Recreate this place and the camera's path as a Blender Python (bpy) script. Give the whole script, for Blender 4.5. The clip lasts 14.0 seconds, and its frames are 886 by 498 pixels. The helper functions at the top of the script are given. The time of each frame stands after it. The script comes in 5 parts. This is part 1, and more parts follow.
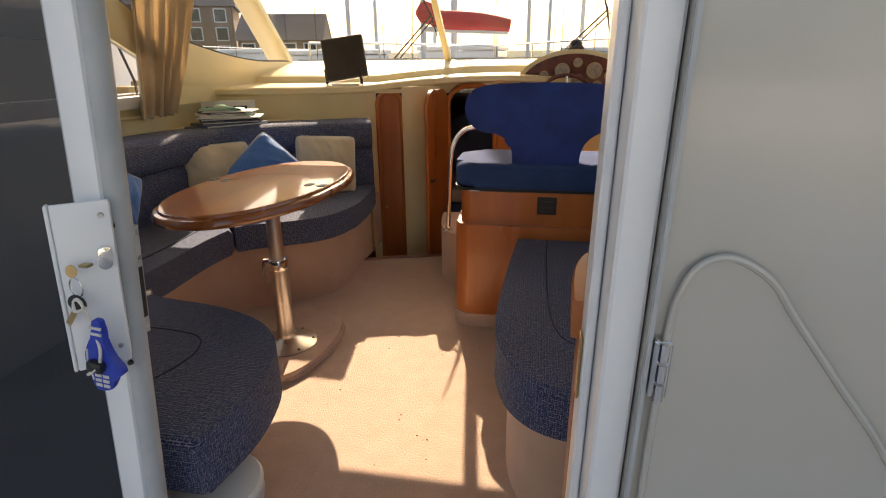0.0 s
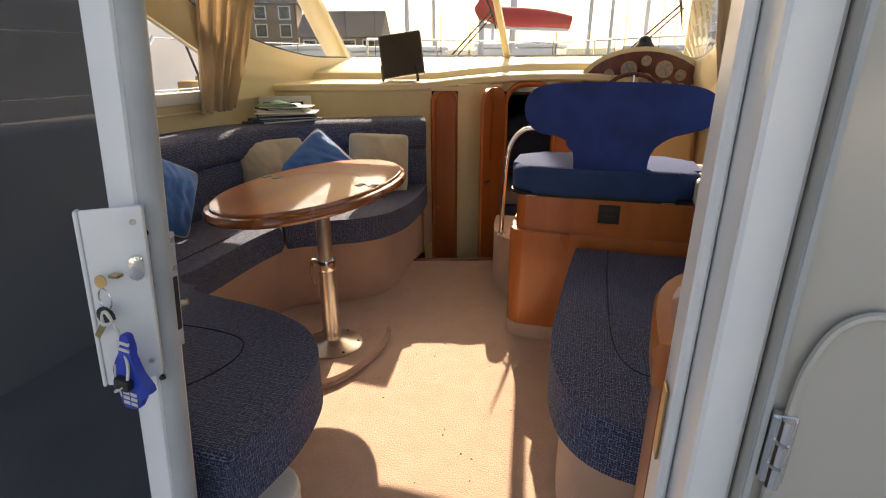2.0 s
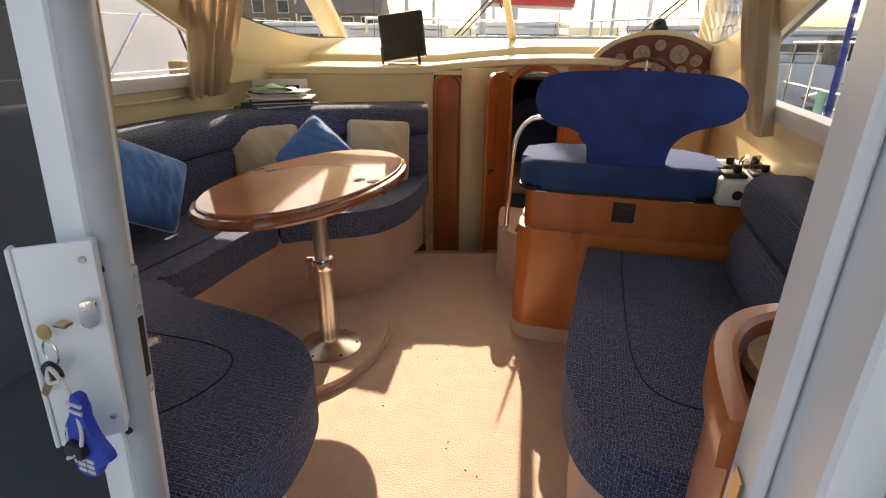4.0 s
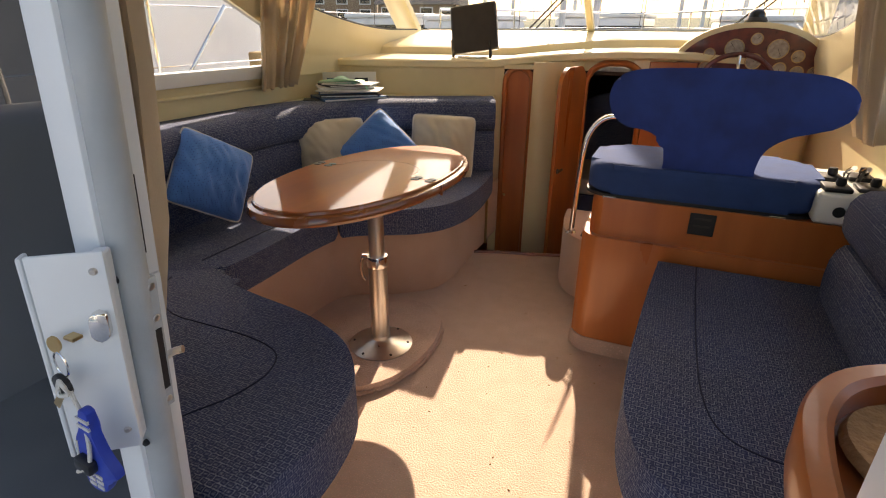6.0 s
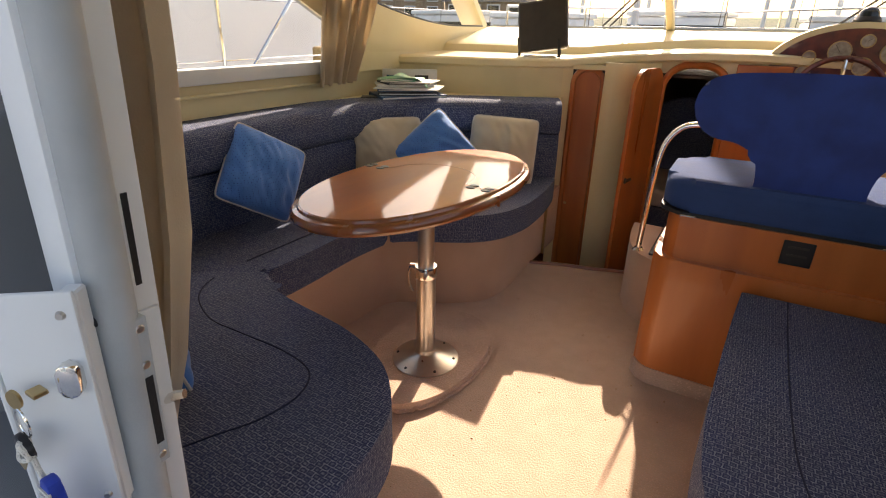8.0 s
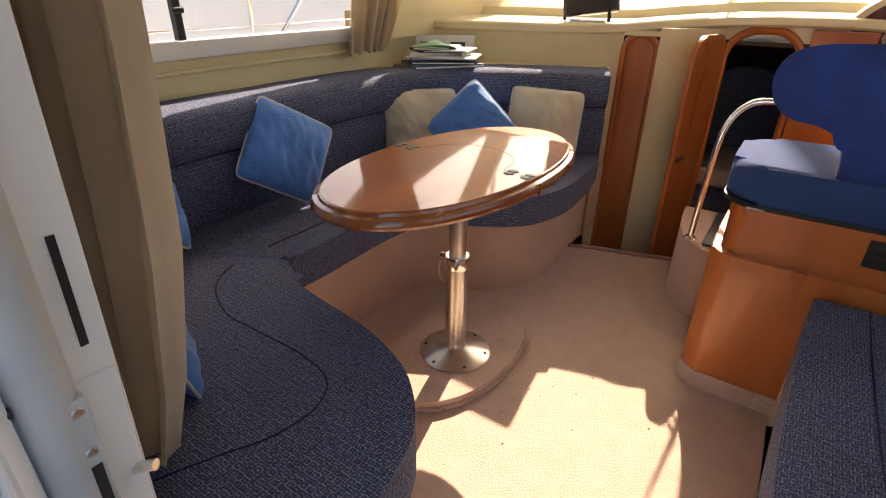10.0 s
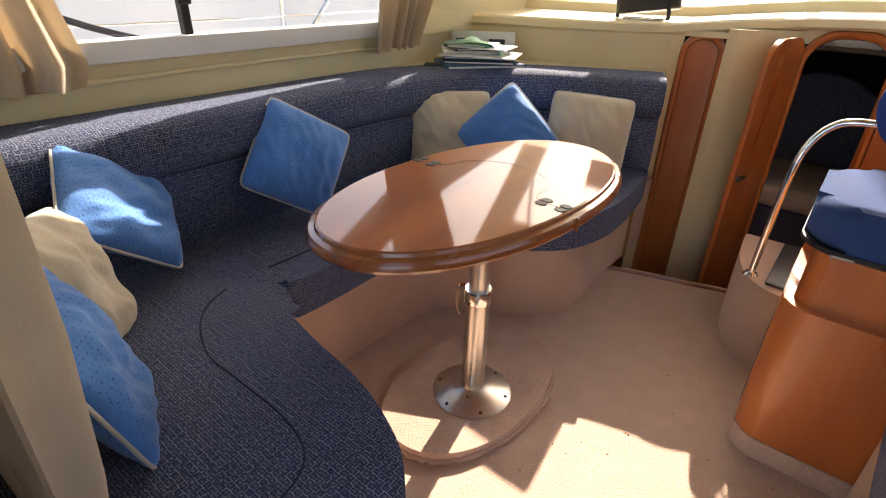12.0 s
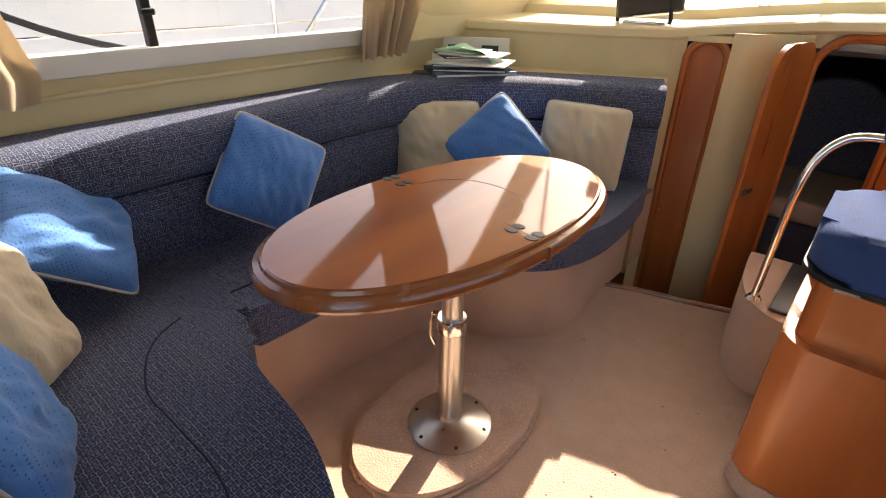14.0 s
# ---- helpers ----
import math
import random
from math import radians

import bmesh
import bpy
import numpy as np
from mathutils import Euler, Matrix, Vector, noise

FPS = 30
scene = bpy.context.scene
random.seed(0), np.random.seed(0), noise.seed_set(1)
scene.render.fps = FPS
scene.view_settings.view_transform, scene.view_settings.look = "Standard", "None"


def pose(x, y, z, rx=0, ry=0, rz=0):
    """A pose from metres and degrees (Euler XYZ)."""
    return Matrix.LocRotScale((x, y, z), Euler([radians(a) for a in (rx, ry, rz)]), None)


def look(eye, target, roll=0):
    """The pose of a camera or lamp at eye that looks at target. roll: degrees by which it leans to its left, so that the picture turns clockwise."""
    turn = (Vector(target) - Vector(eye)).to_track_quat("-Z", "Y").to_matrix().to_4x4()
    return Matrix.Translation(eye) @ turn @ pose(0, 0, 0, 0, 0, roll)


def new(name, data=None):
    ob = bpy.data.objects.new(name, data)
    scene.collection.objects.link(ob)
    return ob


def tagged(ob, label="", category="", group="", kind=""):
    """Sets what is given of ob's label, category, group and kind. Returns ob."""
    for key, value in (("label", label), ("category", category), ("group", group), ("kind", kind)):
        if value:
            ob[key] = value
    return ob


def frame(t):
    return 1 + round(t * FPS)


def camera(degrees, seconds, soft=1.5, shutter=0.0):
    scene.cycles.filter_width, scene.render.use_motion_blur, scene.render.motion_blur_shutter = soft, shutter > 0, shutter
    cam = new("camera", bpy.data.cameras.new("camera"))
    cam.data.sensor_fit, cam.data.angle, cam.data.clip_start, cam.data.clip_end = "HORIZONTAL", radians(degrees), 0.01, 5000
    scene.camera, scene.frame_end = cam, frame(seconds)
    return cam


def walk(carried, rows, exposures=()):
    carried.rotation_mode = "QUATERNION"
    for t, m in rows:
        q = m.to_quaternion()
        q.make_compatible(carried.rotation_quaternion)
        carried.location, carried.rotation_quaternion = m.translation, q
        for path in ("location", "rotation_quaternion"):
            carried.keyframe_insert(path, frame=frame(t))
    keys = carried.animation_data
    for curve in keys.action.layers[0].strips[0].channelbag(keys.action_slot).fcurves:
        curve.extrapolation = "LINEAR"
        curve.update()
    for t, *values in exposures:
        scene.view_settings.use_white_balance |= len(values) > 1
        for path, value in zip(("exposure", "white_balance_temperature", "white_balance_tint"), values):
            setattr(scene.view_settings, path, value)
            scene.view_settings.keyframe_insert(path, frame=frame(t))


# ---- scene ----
cam = camera(81.1, 14.0, soft=1.1)
EXPOSURE, SKY_STRENGTH, SUN_STRENGTH = 1.68, 0.14, 4.0
PATH = [
    (0, (0.723, 0.217, 1.226), (0.408, 1.958, 0.588), -0.6),
    (0.5, (0.722, 0.229, 1.225), (0.329, 1.953, 0.587), -0.9),
    (1, (0.725, 0.239, 1.227), (0.264, 1.947, 0.587), -0.7),
    (1.5, (0.709, 0.274, 1.227), (0.230, 1.976, 0.587), -0.9),
    (2, (0.688, 0.317, 1.225), (0.202, 2.015, 0.580), -0.2),
    (2.5, (0.654, 0.362, 1.230), (0.165, 2.053, 0.572), -0.1),
    (4.8, (0.625, 0.483, 1.256), (0.153, 2.151, 0.528), 0.7),
    (5, (0.627, 0.493, 1.257), (0.128, 2.153, 0.527), 1.0),
    (5.5, (0.632, 0.518, 1.257), (0.057, 2.150, 0.525), 0.6),
    (6, (0.634, 0.541, 1.257), (-0.060, 2.125, 0.520), 0.4),
    (6.5, (0.643, 0.562, 1.257), (-0.160, 2.092, 0.517), 0.6),
    (7, (0.640, 0.584, 1.254), (-0.213, 2.087, 0.513), 0.7),
    (7.5, (0.610, 0.623, 1.250), (-0.252, 2.120, 0.509), 1.0),
    (9.8, (0.487, 0.812, 1.261), (-0.424, 2.224, 0.419), 1.1),
    (10, (0.486, 0.812, 1.261), (-0.450, 2.200, 0.403), 0.7),
    (10.5, (0.474, 0.818, 1.257), (-0.481, 2.176, 0.375), 0.4),
    (11, (0.443, 0.867, 1.264), (-0.548, 2.196, 0.378), 0.8),
    (11.5, (0.406, 0.951, 1.260), (-0.609, 2.262, 0.373), 0.8),
    (12, (0.385, 1.039, 1.270), (-0.646, 2.336, 0.382), 1.5),
    (12.5, (0.381, 1.094, 1.284), (-0.675, 2.370, 0.397), 2.1),
    (13, (0.381, 1.136, 1.287), (-0.681, 2.410, 0.400), 2.1),
    (13.5, (0.390, 1.180, 1.286), (-0.677, 2.449, 0.398), 2.0),
    (14, (0.403, 1.211, 1.284), (-0.673, 2.473, 0.398), 0.8),
]
walk(cam, [(t, look(eye, target, roll)) for t, eye, target, roll in PATH], exposures=[(0.0, EXPOSURE - 0.50, 8800, 17), (5.0, EXPOSURE - 0.35, 8200, 17), (7.5, EXPOSURE - 0.30, 8100, 17), (10.0, EXPOSURE - 0.05, 7900, 18), (12.5, EXPOSURE + 0.10, 7200, 15), (14.0, EXPOSURE + 0.10, 7500, 15)])

# ---- world and sun ----
SUN_DIR = Vector((-0.34, 1.38, 1.0)).normalized()
world = bpy.data.worlds.new("sky")
scene.world = world
world.use_nodes = True
wn = world.node_tree
sky = wn.nodes.new("ShaderNodeTexSky")
sky.sky_type = 'NISHITA'
sky.sun_disc = False
sky.sun_elevation = math.asin(SUN_DIR.z)
sky.sun_rotation = math.atan2(SUN_DIR.x, SUN_DIR.y)
sky.dust_density = 3.0
wn.links.new(sky.outputs[0], wn.nodes["Background"].inputs[0])
wn.nodes["Background"].inputs[1].default_value = SKY_STRENGTH
sun = new("sun", bpy.data.lights.new("sun", 'SUN'))
sun.data.energy = SUN_STRENGTH
sun.data.angle = radians(0.4)
sun.data.color = (1.0, 0.94, 0.85)
sun.matrix_world = look(SUN_DIR * 20, (0, 0, 0))


# ---- materials ----
def material(name, colour, rough=0.5, metal=0.0, second=None, scale=8.0, stretch=(1, 1, 1), fine=0.0, fine_scale=200.0,
             coat=0.0, sheen=0.0, detail=4.0, low=0.35, high=0.65, rough_vary=0.08, trans=0.0):
    """Two noise scales: broad colour variation and a fine bump; roughness varies a little with the broad noise."""
    m = bpy.data.materials.new(name)
    m.use_nodes = True
    t = m.node_tree
    b = t.nodes["Principled BSDF"]
    coord = t.nodes.new("ShaderNodeTexCoord")
    mp = t.nodes.new("ShaderNodeMapping")
    mp.inputs["Scale"].default_value = stretch
    t.links.new(coord.outputs["Object"], mp.inputs[0])
    n = t.nodes.new("ShaderNodeTexNoise")
    n.inputs["Scale"].default_value = scale
    n.inputs["Detail"].default_value = detail
    t.links.new(mp.outputs[0], n.inputs["Vector"])
    ramp = t.nodes.new("ShaderNodeValToRGB")
    if second is None:
        second = tuple(c * 0.9 for c in colour)
    ramp.color_ramp.elements[0].position, ramp.color_ramp.elements[1].position = low, high
    ramp.color_ramp.elements[0].color = (*second, 1)
    ramp.color_ramp.elements[1].color = (*colour, 1)
    t.links.new(n.outputs[0], ramp.inputs[0])
    t.links.new(ramp.outputs[0], b.inputs["Base Color"])
    mr = t.nodes.new("ShaderNodeMapRange")
    mr.inputs[3].default_value, mr.inputs[4].default_value = max(0.02, rough - rough_vary), min(1, rough + rough_vary)
    t.links.new(n.outputs[0], mr.inputs[0])
    t.links.new(mr.outputs[0], b.inputs["Roughness"])
    b.inputs["Metallic"].default_value = metal
    b.inputs["Coat Weight"].default_value = coat
    b.inputs["Coat Roughness"].default_value = 0.06
    b.inputs["Sheen Weight"].default_value = sheen
    if fine > 0:
        f = t.nodes.new("ShaderNodeTexNoise")
        f.inputs["Scale"].default_value = fine_scale
        f.inputs["Detail"].default_value = 3
        t.links.new(coord.outputs["Object"], f.inputs["Vector"])
        bump = t.nodes.new("ShaderNodeBump")
        bump.inputs["Strength"].default_value = fine
        bump.inputs["Distance"].default_value = 0.004
        t.links.new(f.outputs[0], bump.inputs["Height"])
        t.links.new(bump.outputs[0], b.inputs["Normal"])
    if trans:
        tl = t.nodes.new("ShaderNodeBsdfTranslucent")
        t.links.new(ramp.outputs[0], tl.inputs[0])
        mix = t.nodes.new("ShaderNodeMixShader")
        mix.inputs[0].default_value = trans
        t.links.new(b.outputs[0], mix.inputs[1])
        t.links.new(tl.outputs[0], mix.inputs[2])
        t.links.new(mix.outputs[0], t.nodes["Material Output"].inputs[0])
    return m


def dots(m, colour, scale, size, metric='EUCLIDEAN', randomness=0.0, amount=0.8, ring=0.0):
    """Adds a woven or printed pattern of small marks over a material's base colour."""
    t = m.node_tree
    b = t.nodes["Principled BSDF"]
    base = b.inputs["Base Color"].links[0].from_socket
    coord = [n for n in t.nodes if n.type == 'TEX_COORD'][0]
    v = t.nodes.new("ShaderNodeTexVoronoi")
    v.distance = metric
    v.inputs["Scale"].default_value = scale
    v.inputs["Randomness"].default_value = randomness
    t.links.new(coord.outputs["Object"], v.inputs["Vector"])
    r = t.nodes.new("ShaderNodeValToRGB")
    r.color_ramp.interpolation = 'LINEAR'
    e = r.color_ramp.elements
    if ring:
        e[0].position, e[0].color = max(0, size - ring * 1.6), (0, 0, 0, 1)
        e[1].position, e[1].color = size + ring * 1.6, (0, 0, 0, 1)
        mid = e.new(size)
        mid.color = (amount, amount, amount, 1)
    else:
        e[0].position, e[0].color = size * 0.8, (amount, amount, amount, 1)
        e[1].position, e[1].color = size, (0, 0, 0, 1)
    t.links.new(v.outputs["Distance"], r.inputs[0])
    mix = t.nodes.new("ShaderNodeMix")
    mix.data_type = 'RGBA'
    t.links.new(r.outputs[0], mix.inputs[0])
    t.links.new(base, mix.inputs[6])
    mix.inputs[7].default_value = (*colour, 1)
    t.links.new(mix.outputs[2], b.inputs["Base Color"])
    return m


def weave(m, colour):
    """A woven grid of small outlined squares with a dot in each, laid along the face it is on."""
    t = m.node_tree
    b = t.nodes["Principled BSDF"]
    base = b.inputs["Base Color"].links[0].from_socket
    coord = [n for n in t.nodes if n.type == 'TEX_COORD'][0]
    sp = t.nodes.new("ShaderNodeSeparateXYZ")
    t.links.new(coord.outputs["Object"], sp.inputs[0])
    geo = t.nodes.new("ShaderNodeNewGeometry")
    sn = t.nodes.new("ShaderNodeSeparateXYZ")
    t.links.new(geo.outputs["Normal"], sn.inputs[0])

    def maths(op, *ins):
        n = t.nodes.new("ShaderNodeMath")
        n.operation = op
        for i, v in enumerate(ins):
            if isinstance(v, float):
                n.inputs[i].default_value = v
            else:
                t.links.new(v, n.inputs[i])
        return n.outputs[0]
    flat = maths('GREATER_THAN', maths('ABSOLUTE', sn.outputs[2]), 0.68)
    sideways = maths('GREATER_THAN', maths('ABSOLUTE', sn.outputs[0]), maths('ABSOLUTE', sn.outputs[1]))

    def pick(f, p, q):
        return maths('ADD', maths('MULTIPLY', f, p), maths('MULTIPLY', maths('SUBTRACT', 1.0, f), q))
    u = pick(flat, sp.outputs[0], pick(sideways, sp.outputs[1], sp.outputs[0]))
    v = pick(flat, sp.outputs[1], sp.outputs[2])
    cx = t.nodes.new("ShaderNodeCombineXYZ")
    wob = t.nodes.new("ShaderNodeTexNoise")
    wob.inputs["Scale"].default_value = 60
    t.links.new(coord.outputs["Object"], wob.inputs["Vector"])
    shift = maths('MULTIPLY', maths('SUBTRACT', wob.outputs[0], 0.5), 0.006)
    t.links.new(maths('ADD', u, shift), cx.inputs[0])
    t.links.new(maths('ADD', v, shift), cx.inputs[1])

    def grid(mortar):
        n = t.nodes.new("ShaderNodeTexBrick")
        n.offset = 0.37
        n.inputs["Scale"].default_value = 1.0
        n.inputs["Brick Width"].default_value = 0.0155
        n.inputs["Row Height"].default_value = 0.0130
        n.inputs["Mortar Size"].default_value = mortar
        n.inputs["Mortar Smooth"].default_value = 0.4
        t.links.new(cx.outputs[0], n.inputs["Vector"])
        return n.outputs["Fac"]
    marks = maths('ADD', grid(0.0015), maths('MULTIPLY', maths('SUBTRACT', 1.0, grid(0.0047)), 0.55))
    gap = t.nodes.new("ShaderNodeTexNoise")
    gap.inputs["Scale"].default_value = 130
    t.links.new(coord.outputs["Object"], gap.inputs["Vector"])
    amount = maths('MULTIPLY', marks, maths('MAXIMUM', maths('MULTIPLY', maths('SUBTRACT', gap.outputs[0], 0.30), 3.8), 0.10))
    clamp = t.nodes.new("ShaderNodeClamp")
    t.links.new(amount, clamp.inputs[0])
    mix = t.nodes.new("ShaderNodeMix")
    mix.data_type = 'RGBA'
    t.links.new(clamp.outputs[0], mix.inputs[0])
    t.links.new(base, mix.inputs[6])
    mix.inputs[7].default_value = (*colour, 1)
    t.links.new(mix.outputs[2], b.inputs["Base Color"])
    return m


def glass(name, tint, fac=0.08, rough=0.0):
    m = bpy.data.materials.new(name)
    m.use_nodes = True
    t = m.node_tree
    t.nodes.remove(t.nodes["Principled BSDF"])
    tr = t.nodes.new("ShaderNodeBsdfTransparent")
    tr.inputs[0].default_value = (*tint, 1)
    gl = t.nodes.new("ShaderNodeBsdfGlossy")
    gl.inputs["Roughness"].default_value = rough
    lw = t.nodes.new("ShaderNodeLayerWeight")
    lw.inputs[0].default_value = 0.5
    pw = t.nodes.new("ShaderNodeMath")
    pw.operation = 'POWER'
    pw.inputs[1].default_value = 5.0
    t.links.new(lw.outputs["Facing"], pw.inputs[0])
    ma = t.nodes.new("ShaderNodeMath")
    ma.operation = 'MULTIPLY_ADD'
    ma.inputs[1].default_value, ma.inputs[2].default_value = 0.8, fac
    t.links.new(pw.outputs[0], ma.inputs[0])
    mix = t.nodes.new("ShaderNodeMixShader")
    t.links.new(ma.outputs[0], mix.inputs[0])
    t.links.new(tr.outputs[0], mix.inputs[1])
    t.links.new(gl.outputs[0], mix.inputs[2])
    t.links.new(mix.outputs[0], t.nodes["Material Output"].inputs[0])
    return m


carpet = material("carpet", (0.59, 0.425, 0.32), 0.95, second=(0.54, 0.38, 0.28), scale=13, fine=1.0, fine_scale=170, sheen=0.3)
dots(carpet, (0.72, 0.47, 0.35), 130, 0.34, randomness=0.6, amount=0.55)
mat_carpet = material("mat_carpet", (0.58, 0.40, 0.30), 0.95, second=(0.48, 0.32, 0.23), scale=9, fine=1.0, fine_scale=180, sheen=0.3)
dots(mat_carpet, (0.68, 0.45, 0.34), 90, 0.36, randomness=0.7, amount=0.6)
base_carpet = material("base_carpet", (0.62, 0.41, 0.29), 0.95, second=(0.56, 0.36, 0.25), scale=6, fine=0.8, fine_scale=260, sheen=0.3)
navy = material("navy_weave", (0.014, 0.028, 0.105), 0.85, second=(0.009, 0.019, 0.075), scale=7, fine=0.6, fine_scale=300, sheen=0.04)
weave(navy, (0.21, 0.24, 0.30))
piping_navy = material("navy_piping", (0.012, 0.018, 0.05), 0.8, fine=0.3)
velvet = material("blue_velvet", (0.014, 0.052, 0.27), 0.85, second=(0.008, 0.030, 0.17), scale=7, sheen=0.2, fine=0.3, fine_scale=350)
velvet_light = material("blue_velvet_seat", (0.020, 0.060, 0.19), 0.95, second=(0.015, 0.046, 0.15), scale=9, fine=0.3, fine_scale=350)
blue_cloth = material("blue_cloth", (0.075, 0.26, 0.66), 0.8, second=(0.06, 0.21, 0.56), scale=6, fine=0.25, fine_scale=120, sheen=0.3)
dots(blue_cloth, (0.018, 0.07, 0.30), 112, 0.27, amount=0.8)
beige_cloth = material("beige_cloth", (0.64, 0.56, 0.41), 0.85, second=(0.57, 0.48, 0.34), scale=6, fine=0.3, fine_scale=120, sheen=0.3)
cord_white = material("cord_white", (0.72, 0.68, 0.60), 0.8, fine=0.8, fine_scale=400)
curtain_cloth = material("curtain_cloth", (0.74, 0.63, 0.47), 0.85, second=(0.67, 0.56, 0.41), scale=5, fine=0.3, fine_scale=300, sheen=0.3, trans=0.45)
dots(curtain_cloth, (0.7, 0.6, 0.42), 48, 0.13, amount=0.8)
cherry = material("cherry_wood", (0.54, 0.165, 0.042), 0.30, second=(0.38, 0.105, 0.025), scale=6, stretch=(1, 1, 0.12), coat=0.35, fine=0.05, fine_scale=60, detail=8)
cherry_dark = material("cherry_wood_dark", (0.26, 0.075, 0.022), 0.35, second=(0.18, 0.05, 0.015), scale=8, stretch=(1, 1, 0.15), coat=0.3, detail=8)
table_wood = material("table_wood", (0.44, 0.112, 0.015), 0.5, second=(0.29, 0.062, 0.008), scale=7, stretch=(1.0, 0.10, 1), coat=0.75, detail=9, fine=0.03, fine_scale=40)
table_wood.node_tree.nodes["Principled BSDF"].inputs["Specular IOR Level"].default_value = 0.15
table_edge = material("table_edge_wood", (0.36, 0.10, 0.024), 0.25, second=(0.27, 0.07, 0.016), scale=10, stretch=(1, 0.3, 1), coat=0.8, detail=8)
burl = material("burl_panel", (0.16, 0.025, 0.014), 0.3, second=(0.07, 0.010, 0.008), scale=22, coat=0.6, detail=8)
cream = material("cream_gelcoat", (0.80, 0.69, 0.42), 0.33, second=(0.76, 0.64, 0.38), scale=2.5, coat=0.2, fine=0.02, fine_scale=30)
cream_vinyl = material("cream_vinyl", (0.74, 0.64, 0.40), 0.55, second=(0.68, 0.58, 0.35), scale=5, fine=0.25, fine_scale=220)
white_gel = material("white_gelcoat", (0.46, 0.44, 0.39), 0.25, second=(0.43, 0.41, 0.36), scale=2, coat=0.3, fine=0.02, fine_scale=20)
white_paint = material("white_aluminium", (0.80, 0.81, 0.80), 0.35, second=(0.72, 0.74, 0.74), scale=3, fine=0.04, fine_scale=80)
grey_seal = material("grey_seal", (0.42, 0.44, 0.44), 0.5, second=(0.36, 0.38, 0.38), scale=12, fine=0.1)
rubber = material("black_rubber", (0.012, 0.012, 0.013), 0.55, fine=0.15)
dark_metal = material("dark_anodised", (0.045, 0.040, 0.035), 0.45, second=(0.035, 0.03, 0.028), scale=20, fine=0.05)
chrome = material("chrome", (0.82, 0.80, 0.76), 0.10, metal=1.0, scale=30, rough_vary=0.04)
brushed = material("brushed_aluminium", (0.66, 0.62, 0.56), 0.32, metal=1.0, second=(0.58, 0.55, 0.50), scale=20, stretch=(1, 1, 0.1), rough_vary=0.1)
brass = material("brass", (0.55, 0.40, 0.20), 0.35, metal=1.0, scale=40)
black_plastic = material("black_plastic", (0.015, 0.015, 0.016), 0.4, fine=0.08)
white_plastic = material("white_plastic", (0.78, 0.77, 0.70), 0.45, second=(0.74, 0.73, 0.66), scale=6)
bag_white = material("bin_liner", (0.78, 0.78, 0.76), 0.5, trans=0.2, scale=8)
float_blue = material("float_blue", (0.012, 0.055, 0.42), 0.45, second=(0.010, 0.04, 0.33), scale=30)
paper_white = material("paper_white", (0.75, 0.75, 0.72), 0.6, scale=10)
paper_green = material("paper_green", (0.10, 0.42, 0.26), 0.5, second=(0.25, 0.5, 0.30), scale=14)
leaf_green = material("leaflet_green", (0.35, 0.68, 0.50), 0.45, second=(0.28, 0.58, 0.44), scale=20)
paper_blue = material("paper_blue", (0.02, 0.06, 0.16), 0.5, second=(0.03, 0.12, 0.25), scale=14)
paper_dark = material("paper_dark", (0.03, 0.035, 0.04), 0.5, scale=14)
gauge_face = material("gauge_face", (0.45, 0.40, 0.33), 0.3, second=(0.30, 0.26, 0.22), scale=60)
wicker = material("wicker", (0.42, 0.24, 0.11), 0.8, second=(0.28, 0.15, 0.06), scale=60, fine=1.0, fine_scale=120)
linen = material("bed_linen", (0.55, 0.48, 0.42), 0.9, second=(0.50, 0.43, 0.38), scale=9, fine=0.5, fine_scale=60)
# near-black brown: the gloom inside the forward cabin is put into this colour
cabin_lining_shaded = material("cabin_lining_shaded", (0.05, 0.036, 0.028), 0.9, fine=0.3)
water = material("water", (0.05, 0.09, 0.11), 0.12, second=(0.04, 0.07, 0.09), scale=0.6, fine=0.8, fine_scale=2.5)
boat_white = material("boat_white", (0.66, 0.67, 0.68), 0.3, second=(0.58, 0.60, 0.62), scale=1.2, coat=0.3)
boat_grey = material("boat_grey_deck", (0.55, 0.57, 0.58), 0.7, second=(0.48, 0.5, 0.52), scale=4, fine=0.3)
boat_window = material("boat_window", (0.02, 0.025, 0.03), 0.08, scale=3)
rope_black = material("rope_black", (0.02, 0.02, 0.025), 0.8, fine=0.8, fine_scale=300)
pole_blue = material("pole_cover_blue", (0.035, 0.07, 0.30), 0.7, fine=0.3)
towel_green = material("towel_green", (0.03, 0.20, 0.17), 0.9, fine=0.6, fine_scale=120)
red_canvas = material("red_canvas", (0.55, 0.035, 0.045), 0.8, second=(0.42, 0.025, 0.03), scale=5, fine=0.3)
sail_white = material("sail_white", (0.70, 0.69, 0.65), 0.8, scale=3)
brick_far = material("brick_building", (0.26, 0.17, 0.11), 0.9, second=(0.20, 0.13, 0.085), scale=0.8, fine=0.5, fine_scale=6)
slate = material("slate_roof", (0.085, 0.085, 0.095), 0.8, second=(0.06, 0.06, 0.07), scale=2, fine=0.4, fine_scale=8)
hill_green = material("hill_green", (0.06, 0.08, 0.04), 0.95, second=(0.04, 0.055, 0.03), scale=0.05)
concrete = material("concrete", (0.36, 0.35, 0.33), 0.9, second=(0.28, 0.27, 0.26), scale=1.5, fine=0.5, fine_scale=20)
amber_box = material("amber_cover", (0.38, 0.25, 0.10), 0.6, second=(0.28, 0.18, 0.07), scale=9, fine=0.3)
clear_glass = glass("clear_glass", (0.97, 0.98, 0.97), 0.04)
